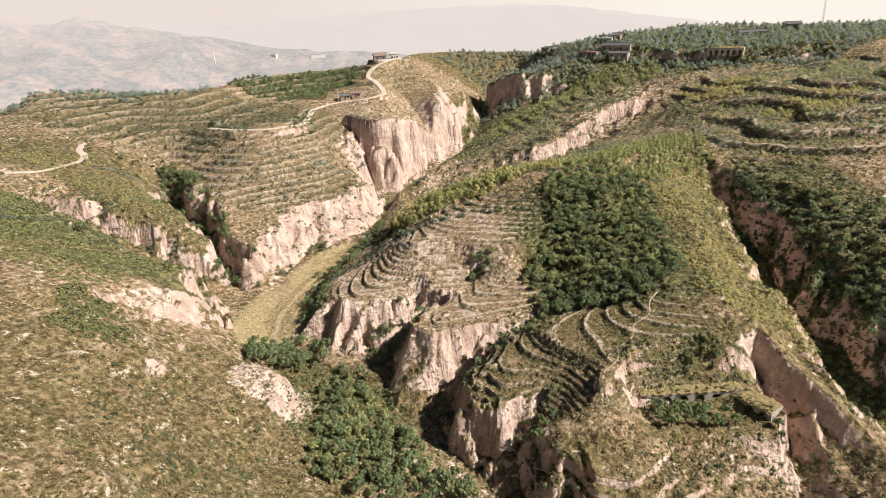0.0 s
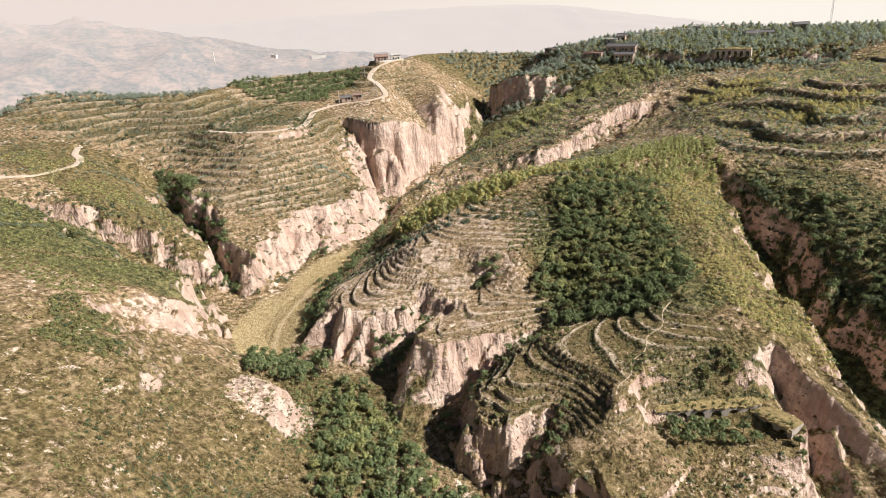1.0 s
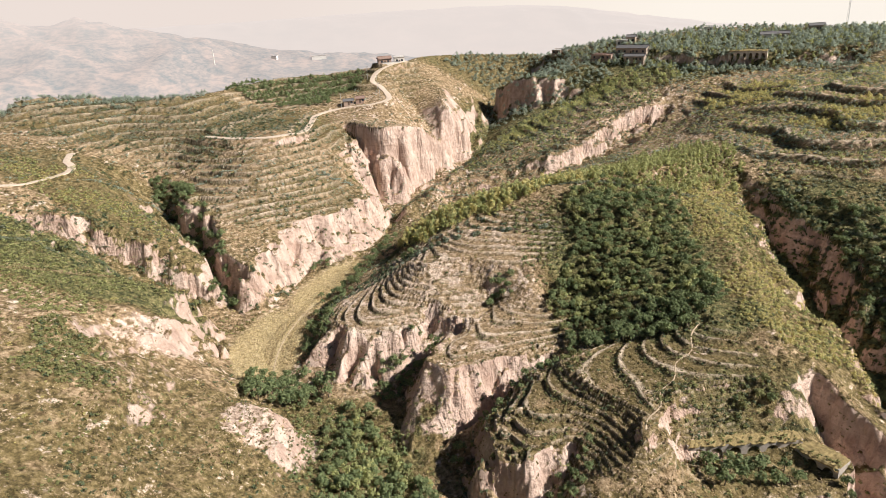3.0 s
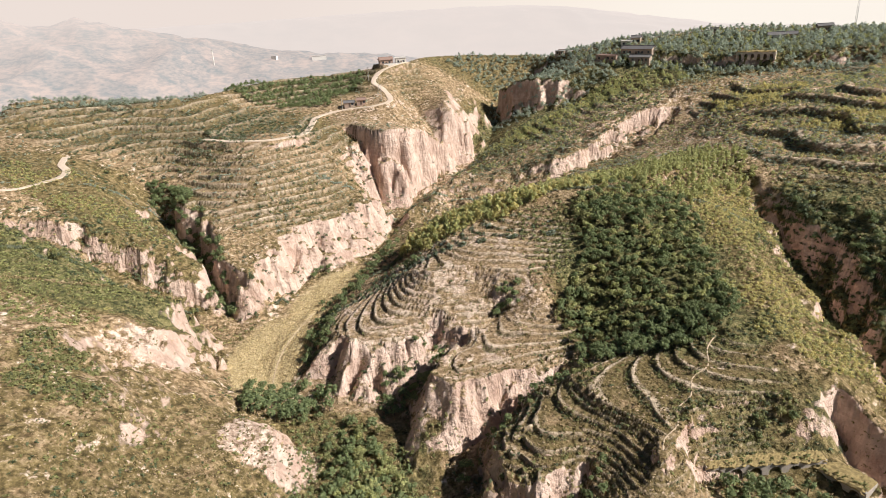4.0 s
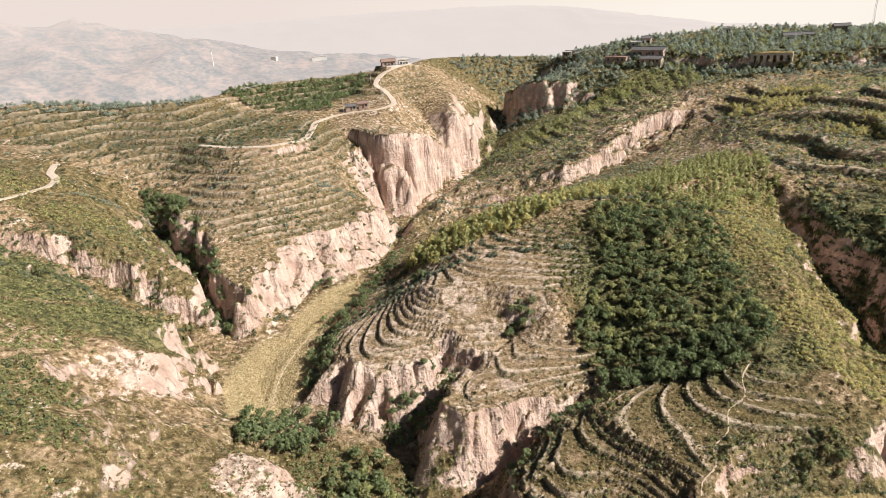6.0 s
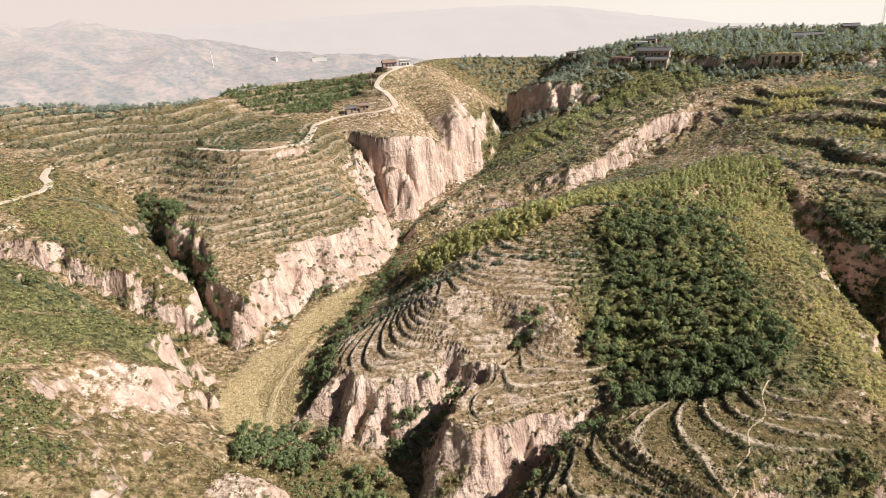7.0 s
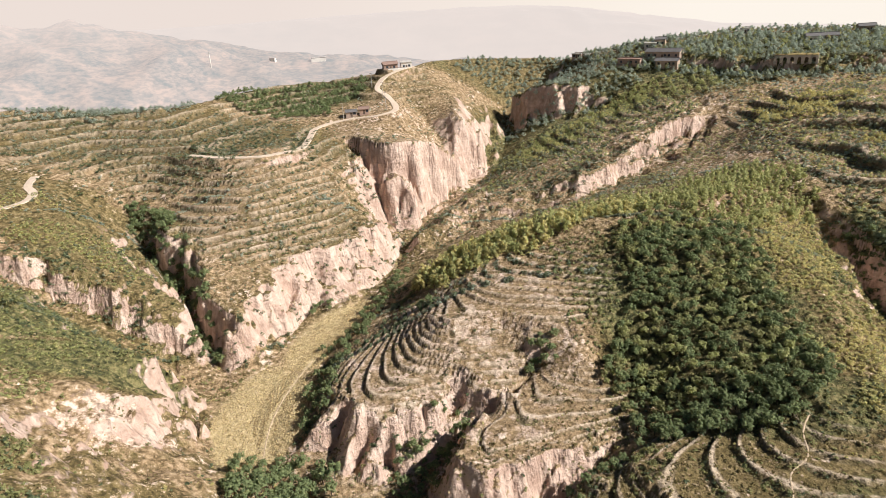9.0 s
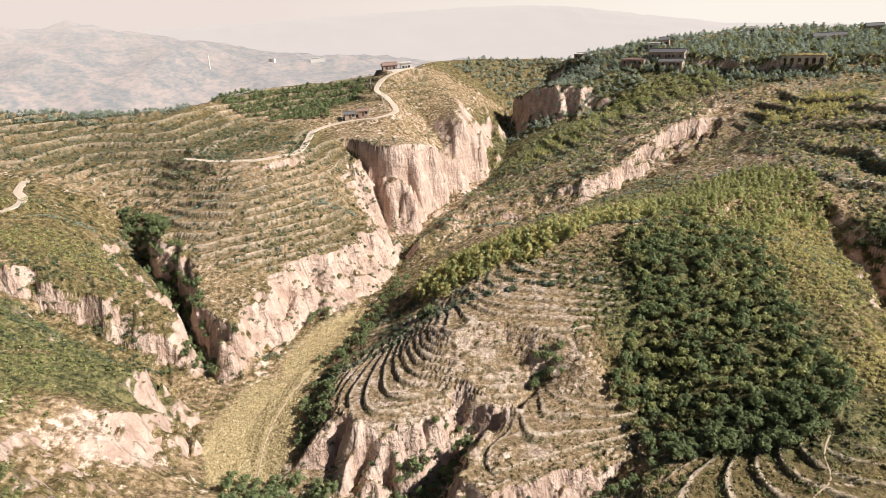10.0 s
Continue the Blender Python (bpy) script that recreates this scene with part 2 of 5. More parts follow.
def vnoise(x, y, wave, k=0):
    """Smooth value noise, -1 to 1, of that wavelength."""
    x = x / wave + 37.7 * k
    y = y / wave + 91.3 * k
    ix, iy = np.floor(x).astype(np.int32), np.floor(y).astype(np.int32)
    fx, fy = x - ix, y - iy
    fx, fy = fx * fx * (3 - 2 * fx), fy * fy * (3 - 2 * fy)
    ix0, iy0, ix1, iy1 = ix & 255, iy & 255, (ix + 1) & 255, (iy + 1) & 255
    a = TAB[ix0, iy0] * (1 - fx) + TAB[ix1, iy0] * fx
    b = TAB[ix0, iy1] * (1 - fx) + TAB[ix1, iy1] * fx
    return a * (1 - fy) + b * fy


def sstep(v, lo, hi):
    t = np.clip((v - lo) / (hi - lo), 0, 1)
    return t * t * (3 - 2 * t)


# Landform lines: stream beds, cliff rims and feet, crests and benches (x, y, z).
LINES = {}
LINES["main_bed"] = [(40, 40, -8), (12, 110, -3), (1, 134, 0), (-14, 152, 2), (-30, 168, 3), (-46, 179, 5), (-66, 196, 5.5), (-76, 214, 5),
                     (-68, 240, 7), (-60, 260, 8), (-49, 284, 10), (-38, 308, 11), (-34, 330, 13), (-27, 352, 17), (-14, 376, 19), (3, 398, 20),
                     (15, 424, 26), (25, 470, 34), (36, 492, 44), (62, 520, 55)]
LINES["field_left"] = [(-76, 188, 9), (-86, 206, 8), (-90, 222, 7), (-88, 234, 7)]
LINES["field_right"] = [(-57, 194, 7.5), (-63, 212, 7.5), (-60, 236, 8), (-52, 258, 9), (-42, 282, 11)]
# the terraced promontory with the pale cliff
LINES["prom_rim"] = [(-128, 302, 42), (-114, 286, 36), (-104, 270, 30), (-97, 260, 26), (-87, 247, 24), (-82, 264, 25), (-78, 282, 25), (-70, 290, 30),
                     (-60, 303, 29), (-50, 316, 28), (-46, 338, 27), (-51, 350, 37), (-61, 367, 47), (-71, 383, 56)]
LINES["prom_foot"] = [(-95, 250, 11), (-88, 239, 8.5), (-81, 235, 7.5), (-76, 247, 8.5), (-72, 269, 8.5), (-65, 273, 10), (-55, 278, 10.5), (-46, 289, 11.5),
                      (-39, 305, 12), (-38, 327, 13)]
LINES["prom_bench_low"] = [(-132, 325, 47), (-98, 304, 46), (-86, 312, 46), (-74, 333, 46), (-66, 352, 48)]
LINES["prom_bench_high"] = [(-185, 357, 60), (-139, 348, 59), (-106, 329, 57), (-90, 340, 60), (-79, 357, 55), (-76, 378, 55), (-76, 403, 56)]
LINES["prom_top"] = [(-242, 372, 80), (-222, 386, 78), (-192, 386, 75), (-162, 390, 73), (-150, 400, 72), (-140, 438, 73), (-118, 466, 73.5), (-101, 478, 72.5), (-82, 480, 73), (-66, 480, 75), (-54, 480, 79)]
LINES["prom_back"] = [(-330, 370, 62), (-260, 440, 46), (-200, 490, 30), (-120, 530, 36), (-60, 530, 58)]
LINES["prom_gully"] = [(-88, 236, 7), (-96, 248, 9), (-107, 264, 13), (-120, 282, 20), (-136, 301, 29), (-151, 318, 40)]
LINES["prom_notch"] = [(-38, 332, 13), (-42, 344, 18), (-49, 354, 28), (-58, 368, 40), (-67, 380, 50)]
# the two cliffs at the valley head
LINES["head_rim"] = [(-68, 386, 55.5), (-62, 377, 54.5), (-55, 369, 54.5), (-45, 363, 54), (-36, 363.5, 53.5), (-27, 371, 51.5), (-18, 379, 48.5), (-12, 386, 43)]
LINES["head_foot"] = [(-44, 340, 17), (-36, 333, 14.5), (-31, 342, 16), (-22, 360, 18), (-14, 372, 20), (-6, 386, 22)]
LINES["head_top"] = [(-62, 402, 57), (-42, 403, 60), (-45, 430, 64), (-56, 450, 70), (-46, 470, 78)]
LINES["head_slot"] = [(-35, 454, 63), (-30, 440, 55), (-24, 424, 49), (-18, 408, 43), (-13, 394, 32)]
LINES["head_crest"] = [(-20, 493, 75), (-17, 468, 66), (-9, 452, 61), (-8, 436, 58), (-9, 421, 57), (-5, 408, 51)]
LINES["head_crest_foot"] = [(-4, 396, 22), (4, 404, 23), (11, 424, 30), (15, 444, 34), (18, 462, 37)]
LINES["head_side_rim"] = [(-2, 407, 44), (4, 420, 46), (9, 436, 46), (11, 450, 45), (8, 470, 52)]
LINES["head_hill"] = [(-46, 472, 79), (-34, 484, 78.5), (-14, 518, 77), (9, 535, 75.5), (40, 545, 73), (66, 540, 72)]
# the long low ridge across the valley
LINES["cross_rim"] = [(-30, 320, 21), (-18, 327, 26), (-6, 334, 29), (3, 342, 32), (14, 342, 31), (26, 339, 33), (42, 337, 38.5), (54, 343, 40), (68, 353, 42.5), (84, 367, 48.5), (102, 376, 51), (116, 389, 55)]
LINES["cross_foot"] = [(-22, 316, 15), (-4, 326, 21), (12, 333, 21), (25, 332, 25), (38, 330, 27), (52, 335, 31), (64, 344, 32), (76, 353, 35), (88, 363, 38), (101, 369, 39), (114, 380, 43)]
LINES["cross_bench"] = [(12, 372, 31), (30, 392, 38), (52, 410, 47), (80, 398, 54), (104, 410, 60)]
LINES["far_scarp_rim"] = [(30, 476, 56), (42, 464, 62), (54, 457, 64), (64, 449, 62), (76, 452, 66), (86, 455, 68)]
LINES["far_scarp_foot"] = [(28, 464, 36), (40, 450, 42), (52, 442, 44), (64, 435, 46), (80, 438, 52)]
LINES["village_edge"] = [(96, 470, 72), (112, 462, 76), (122, 457, 78), (140, 440, 76), (160, 424, 75), (174, 418, 75), (192, 410, 75), (215, 402, 76), (260, 395, 78)]
LINES["village_back"] = [(70, 530, 71.5), (88, 500, 77), (114, 495, 81.5), (151, 490, 84), (190, 490, 86), (222, 480, 84.5), (278, 470, 82), (440, 470, 83)]
LINES["village_slope"] = [(118, 418, 63), (145, 405, 64), (160, 395, 65), (185, 385, 66), (220, 370, 68)]
# the right-hand benches
LINES["bench_rim"] = [(114, 272, 45), (117, 262, 41), (119, 248, 37), (122, 237, 33), (124, 222, 29), (125, 208, 24), (128, 192, 17), (127, 176, 15), (131, 163, 14), (138, 150, 12)]
LINES["bench_foot"] = [(111.5, 259, 33), (113, 247, 25), (114.5, 234, 17), (117, 220, 11), (118, 206, 6), (121, 190, 3), (120.5, 173, -1), (125, 158, -4), (133, 144, -8)]
LINES["bench_mid"] = [(117, 281, 47), (130, 281, 49), (149, 280, 56), (170, 282, 59), (210, 280, 62)]
LINES["bench_up"] = [(112, 330, 47), (131, 346, 58), (149, 337, 63), (164, 332, 67), (185, 320, 69), (205, 312, 71), (260, 310, 75)]
LINES["right_bed"] = [(128, 60, -20), (122, 120, -14), (115, 152, -8), (111.5, 172, -4), (112, 190, 0), (112, 207, 4), (112, 222, 10), (110, 240, 21), (109, 257, 31), (112, 272, 43)]
LINES["bench_back"] = [(135, 240, 41), (142, 215, 34), (146, 190, 27), (150, 170, 23), (162, 150, 19)]
LINES["right_far"] = [(190, 140, 24), (210, 200, 40), (250, 260, 60), (300, 340, 76), (320, 420, 84)]
# the wooded spur
LINES["spur_crest"] = [(-25, 262, 25), (-12, 264, 33), (8, 262, 41), (30, 258, 46), (51, 256, 48), (76, 264, 48.5), (96, 282, 47), (109, 299, 46)]
LINES["spur_back"] = [(-28, 292, 15), (-6, 296, 24), (18, 303, 32), (44, 312, 35), (72, 318, 38), (98, 330, 42)]
LINES["spur_east"] = [(76, 264, 45), (84, 241, 42), (85, 215, 38), (81, 192, 34), (75, 171, 32), (76, 154, 28)]
LINES["spur_edge"] = [(106, 268, 40), (102, 236, 33), (99, 205, 27), (97, 180, 23), (96, 160, 20)]
LINES["spur_low"] = [(106, 222, 20), (104, 195, 13), (106, 172, 9), (108, 150, 5)]
LINES["wood_mid"] = [(20, 241, 39.5), (38, 236, 42), (57, 230, 44)]
LINES["wood_low"] = [(31, 213, 27), (48, 192, 28), (60, 186, 31), (64, 176, 32)]
LINES["wood_gully"] = [(30, 206, 24), (35, 194, 22), (27, 186, 19), (18, 179, 14), (10, 174, 9), (1, 169, 5.5), (-7, 163, 4), (-14, 154, 2.5)]
# the terraced nose under the spur
LINES["nose_high"] = [(-22, 227, 30.5), (-15, 220.5, 32.5), (0, 221, 33), (10, 215.5, 32.5), (18, 212.5, 32), (26, 211, 30)]
LINES["nose_mid"] = [(-36, 250, 17), (-33, 225, 22), (-30, 207, 22.5), (-14, 205, 20.5), (0, 197, 22), (16, 200, 22)]
LINES["nose_rim"] = [(-50, 228, 15), (-50, 214, 17), (-46, 205, 19), (-42, 204, 20), (-38, 195, 20.5), (-34.5, 199, 20.5), (-31, 198, 20), (-24, 199, 19.5), (-18, 205, 19.5)]
LINES["nose_rim_east"] = [(-9, 192, 20.5), (-12, 184, 20.5),
                     (-11, 173, 20.5), (-3, 175, 20), (6, 178, 19.5), (15, 181, 19), (24, 189, 21)]
LINES["nose_foot"] = [(-56, 226, 10), (-56, 212, 8.5), (-57.2, 195.2, 8.0), (-49.5, 194.5, 7.5), (-44.6, 185.6, 6.5), (-41, 189, 7), (-35.0, 181.7, 5.0), (-31, 188, 5), (-26, 182, 5.5), (-21, 177, 5.5), (-24, 164, 2.8), (-25, 154, 1.6), (-17, 152.5, 2), (-8.5, 160, 6.5), (2, 169.5, 5.5), (10, 175.5, 10.5)]
# the near terraces above the cave dwellings
LINES["tier_top"] = [(26, 172, 23.2), (36, 171, 24.8), (46, 169, 26.6), (55, 167.5, 28.8), (63, 170, 31.5)]
LINES["tier_mid"] = [(31, 160, 24.5), (42, 151, 25.5), (53, 154, 26), (62, 152, 27.5)]
LINES["tier_rim"] = [(10, 166, 16.5), (3, 155, 16), (1.5, 147, 15), (2, 139, 13.5), (9, 137, 16.5), (15, 141, 18)]
LINES["tier_rim_b"] = [(20, 128, 14), (28, 131, 18), (34, 134.5, 22.5), (41, 145, 25.8), (48, 148.5, 26.5), (60, 151, 27), (72, 147, 25.5), (76, 151, 27)]
LINES["tier_foot"] = [(-2, 154, 4), (-6, 146, 2), (-1, 136, 1.5), (8, 130, 3), (12, 124, 1)]
LINES["tier_slot"] = [(20, 142, 14), (17, 136, 9.5), (14, 128, 4), (14, 116, -1)]
LINES["tier_nose"] = [(20, 128, 14), (23, 121, 13), (33, 114, 14), (42, 120, 14), (43, 130, 16)]
LINES["tier_nose_foot"] = [(16, 110, -1), (24, 104, 4), (40, 100, 4), (60, 108, 3), (74, 116, 4)]
LINES["yard"] = [(44, 136.5, 13.2), (52, 138, 13), (62, 138.5, 12.9), (68, 136, 12.7), (71, 131, 12.5)]
LINES["yard_rim"] = [(44, 130, 14.5), (56, 129, 13.5), (66, 127, 12.8), (75, 127, 12.3)]
LINES["yard_foot"] = [(50, 123.5, 10), (62, 121, 7), (72, 121, 6), (80, 125, 6)]
LINES["east_slot"] = [(79, 150, 19), (82, 143, 10), (83, 135, 4), (80, 124, 0), (78, 112, -3)]
LINES["east_rim"] = [(80, 157, 28), (84.5, 149, 24.5), (88, 141, 19.5), (91, 136, 17), (95, 127, 13), (100, 112, 7)]
LINES["east_edge"] = [(93, 160, 21), (97, 146, 14), (102, 128, 7), (108, 108, 0)]
# the left-hand spurs
LINES["spur_b_crest"] = [(-232, 300, 66), (-180, 300, 57), (-160, 287, 50), (-140, 277, 41), (-122, 266, 33.5), (-107, 254, 26), (-98, 243, 18)]
LINES["spur_b_rim"] = [(-172, 252, 52), (-158, 252, 48.5), (-146, 254.5, 43.5), (-124, 249, 34.5), (-113, 249, 27.5), (-103, 239, 19)]
LINES["spur_b_foot"] = [(-166, 247, 44), (-157, 247.5, 40), (-145, 248.5, 33), (-125, 243.5, 24), (-114, 242.5, 16), (-103, 234, 9)]
LINES["spur_b_gully"] = [(-93, 229, 7), (-101, 228, 10), (-112, 231, 17), (-127, 236, 24), (-146, 241, 33), (-168, 246, 44)]
LINES["spur_e_crest"] = [(-200, 230, 66), (-152, 226, 53), (-138, 213, 45), (-122, 209, 38.5), (-105, 213, 31.5), (-99, 216, 28)]
LINES["spur_e_foot"] = [(-106, 221, 23), (-97, 216, 17), (-90, 216, 11)]
LINES["spur_e_scarp"] = [(-118, 194, 37), (-106, 192, 34), (-99, 192, 29), (-93, 198, 25), (-90, 208, 18)]
LINES["spur_e_scarp_foot"] = [(-104, 184, 30), (-95, 184, 23), (-88, 188, 17), (-86, 202, 12)]
LINES["near_left_mid"] = [(-119, 160, 47.5), (-107, 170, 43), (-100, 165, 39), (-92, 162, 32), (-81, 163, 23), (-72, 172, 16)]
LINES["near_left_rib"] = [(-150, 120, 60), (-104, 137, 45), (-90, 150, 37), (-80, 140, 32), (-74, 148, 22)]
LINES["near_left_low"] = [(-90, 80, 52), (-92, 122, 40), (-80, 118, 35), (-64, 110, 26), (-50, 122, 13), (-40, 138, 6)]
LINES["near_left_side"] = [(-70, 94, 40), (-50, 90, 26), (-30, 100, 8), (-16, 120, 1)]
LINES["near_left_top"] = [(-100, 20, 62), (-60, 40, 46), (-20, 50, 14), (40, 20, -6)]
LINES["knoll_rim"] = [(-72, 161, 18.5), (-65, 163, 18), (-58, 162, 17.5), (-53, 158, 16), (-52, 153, 14.5), (-55, 148, 14.5)]
LINES["knoll_foot"] = [(-66, 172, 10), (-55, 169, 6), (-47, 163, 4.5), (-45.5, 156, 4.8), (-46, 150, 5.5), (-50, 143.5, 8.5)]
LINES["left_far"] = [(-260, 100, 76), (-240, 200, 74), (-260, 300, 72), (-320, 340, 64)]
# the drop to the wide valley behind
LINES["behind"] = [(-440, 330, 10), (-340, 480, -10), (-240, 560, -30), (-130, 600, -20), (-70, 600, 0), (-10, 620, 5), (70, 640, 10), (160, 620, 40), (280, 600, 56), (440, 600, 60)]
LINES["valley_left"] = [(-440, 420, -40), (-360, 600, -60), (-180, 740, -70), (60, 750, 0), (300, 750, 40)]

LINES["prom_hollow"] = [(-128, 412, 64), (-106, 416, 60), (-92, 436, 62), (-78, 450, 65), (-66, 462, 70)]
LINES["tier_scarp"] = [(22, 168, 23.7), (24, 158, 24), (29, 151, 24.2), (34, 146, 24.5), (38, 142, 24.5)]
LINES["tier_scarp_foot"] = [(19.5, 165, 21.2), (21.5, 156, 20.8), (26.5, 148.5, 20.8), (31.5, 143.5, 21)]
LINES["fin_low"] = [(-46, 205, 19), (-51.6, 200.1, 15.0), (-57.2, 195.2, 8.0)]
LINES["fin_mid"] = [(-38, 195, 20.5), (-41.3, 190.3, 15.0), (-44.6, 185.6, 6.5)]
LINES["fin_high"] = [(-31, 198, 20), (-33.0, 189.8, 14.0), (-35.0, 181.7, 5.0)]
LINES["cleft_low"] = [(-43.5, 202, 14), (-46.5, 198, 9), (-49.5, 194.5, 7.5)]
LINES["cleft_mid"] = [(-36, 194, 15), (-38.5, 191, 9.5), (-41, 189, 7)]
LINES["nose_recess"] = [(-31, 186, 5), (-24, 189, 7), (-16, 195, 8), (-12, 200, 11.5)]
LINES["nose_slot"] = [(8, 208, 22), (0, 201, 18.5), (-7, 197, 14), (-12, 199, 12)]
LINES["village_scarp_foot"] = [(126, 449, 71), (142, 433, 67), (152, 426, 66), (171, 414.5, 66), (190, 404, 68), (210, 397, 66), (228, 394, 68)]
LINES["cave_top"] = [(43, 140.5, 18.5), (57, 142, 17.6), (70, 142, 17.2)]
LINES["wing_bank"] = [(75, 139, 16), (79, 136, 15.5), (80, 132, 14.5)]
LINES["nose_band_foot"] = [(-18, 216.5, 28.5), (-1, 217.5, 29), (9, 211.5, 29), (18, 208.5, 28.5)]
LINES["cave_bench"] = [(44, 144.2, 21), (57, 145.6, 21), (70, 144, 20.5)]
LINES["east_low"] = [(101, 151, 7), (105, 136, 2), (111, 118, -4)]
LINES["head_brow"] = [(-48, 356, 40), (-41, 352, 36), (-33, 355, 36), (-24, 366, 36), (-15, 377, 34)]
LINES["nose_top"] = [(-10, 240, 36), (6, 244, 38.5), (18, 238, 39)]
LINES["tier_shelf"] = [(17, 166, 21.5), (8.5, 152, 20), (11, 146, 19.5), (17, 148, 20)]
LINES["nose_buttress"] = [(-11, 173, 20.3), (-12.5, 167, 13), (-17, 161, 7.5), (-23, 155, 2.2)]
LINES["tier_north"] = [(26, 183, 18), (35, 179, 21.5), (45, 177, 24.5), (55, 176, 28)]
LINES["wing_end"] = [(75.5, 126.5, 12.3), (78, 129, 13), (79, 132, 14)]
LINES["prom_gully_side"] = [(-92, 241, 7.5), (-101, 252, 10), (-112.5, 268, 14), (-126, 287, 21), (-142, 306, 30)]
GX, GY, CELL = (-460.0, 460.0), (-60.0, 760.0), 1.0


def relax():
    """Stretches a smooth sheet over the landform lines, from coarse to fine."""
    z = None
    for cell, turns in ((32.0, 150), (16.0, 120), (8.0, 100), (4.0, 80), (2.0, 60), (CELL, 40)):
        nx, ny = int((GX[1] - GX[0]) / cell) + 1, int((GY[1] - GY[0]) / cell) + 1
        total, count = np.zeros((nx, ny)), np.zeros((nx, ny))
        for line in LINES.values():
            p = np.array(line, float)
            for a, c in zip(p[:-1], p[1:]):
                k = max(2, int(np.hypot(*(c - a)[:2]) / (cell * 0.5)) + 2)
                q = a + (c - a) * np.linspace(0, 1, k)[:, None]
                i = np.clip(np.rint((q[:, 0] - GX[0]) / cell).astype(int), 0, nx - 1)
                j = np.clip(np.rint((q[:, 1] - GY[0]) / cell).astype(int), 0, ny - 1)
                np.add.at(total, (i, j), q[:, 2])
                np.add.at(count, (i, j), 1)
        held = count > 0
        fixed = np.where(held, total / np.maximum(count, 1), 0)
        if z is None:
            z = np.full((nx, ny), 40.0)
        else:
            u, v = np.linspace(0, z.shape[0] - 1, nx), np.linspace(0, z.shape[1] - 1, ny)
            i, j = np.minimum(u.astype(int), z.shape[0] - 2), np.minimum(v.astype(int), z.shape[1] - 2)
            fu, fv = (u - i)[:, None], (v - j)[None]
            z = (z[i][:, j] * (1 - fu) + z[i + 1][:, j] * fu) * (1 - fv) + (z[i][:, j + 1] * (1 - fu) + z[i + 1][:, j + 1] * fu) * fv
        z[held] = fixed[held]
        for _ in range(turns):
            e = np.pad(z, 1, mode="edge")
            z = (e[:-2, 1:-1] + e[2:, 1:-1] + e[1:-1, :-2] + e[1:-1, 2:]) * 0.25
            z[held] = fixed[held]
    return z


BASE = relax()


def base_height(x, y):
    u = np.clip((x - GX[0]) / CELL, 0, BASE.shape[0] - 1.001)
    v = np.clip((y - GY[0]) / CELL, 0, BASE.shape[1] - 1.001)
    i, j = u.astype(np.int32), v.astype(np.int32)
    fu, fv = u - i, v - j
    return (BASE[i, j] * (1 - fu) + BASE[i + 1, j] * fu) * (1 - fv) + (BASE[i, j + 1] * (1 - fu) + BASE[i + 1, j + 1] * fu) * fv


def blob(x, y, cx, cy, rx, ry, turn=0.0):
    """1 inside an ellipse on the plan, fading to 0 at its rim."""
    c, s = math.cos(radians(turn)), math.sin(radians(turn))
    dx, dy = x - cx, y - cy
    u, v = (dx * c + dy * s) / rx, (-dx * s + dy * c) / ry
    return 1 - sstep(np.sqrt(u * u + v * v), 0.75, 1.1)


# Where the slopes are cut into steps: centre, half sizes, turn, height of a step.
TIERS = [(-140, 362, 105, 44, 0, 3.0), (-92, 314, 42, 36, 20, 2.3), (-26, 213, 34, 36, 10, 1.25), (6, 188, 24, 17, 15, 0.8), (9, 153, 16, 19, 0, 1.5), (36, 155, 34, 26, 10, 1.0), (4, 230, 30, 22, 0, 1.05),
         (190, 300, 75, 55, 15, 4.2), (-60, 470, 40, 40, 0, 3.5), (-220, 380, 50, 40, 0, 2.7), (180, 362, 60, 34, 0, 4.0), (62, 402, 44, 26, 20, 2.6),
         (-120, 440, 40, 40, 0, 2.4)]
# Where the steep ground has broken into rough ledges: centre, half sizes, turn, weight.
RUGGED = [(10, 336, 46, 11, 8, 1.0), (85, 364, 46, 16, 28, 1.0), (120, 400, 40, 20, 0, 0.8), (165, 412, 60, 20, -28, 0.9), (60, 452, 36, 16, -10, 0.8),
          (60, 114, 30, 9, 0, 0.7), (30, 112, 18, 14, 0, 0.6), (4, 144, 9, 16, 0, 0.5), (-140, 252, 44, 9, -12, 0.8), (126, 225, 12, 50, 8, 0.7), (-8, 205, 11, 8, 0, 0.5), (-120, 150, 40, 40, 0, 0.22)]


def sum_areas(x, y, areas):
    w = np.zeros_like(x)
    for cx, cy, rx, ry, turn, k in areas:
        w = np.maximum(w, k * blob(x, y, cx, cy, rx, ry, turn))
    return w


def tier_mask(x, y):
    best = np.zeros_like(x)
    size = np.full_like(x, 2.4)
    for cx, cy, rx, ry, turn, h in TIERS:
        b = blob(x, y, cx, cy, rx, ry, turn)
        size = np.where(b > best, h, size)
        best = np.maximum(best, b)
    return best, size


# Scarps within the terraces that stay sharp.
CRISP = [(2, 217, 27, 6, -10, 1.0), (30, 155, 19, 5.5, -58, 1.0)]


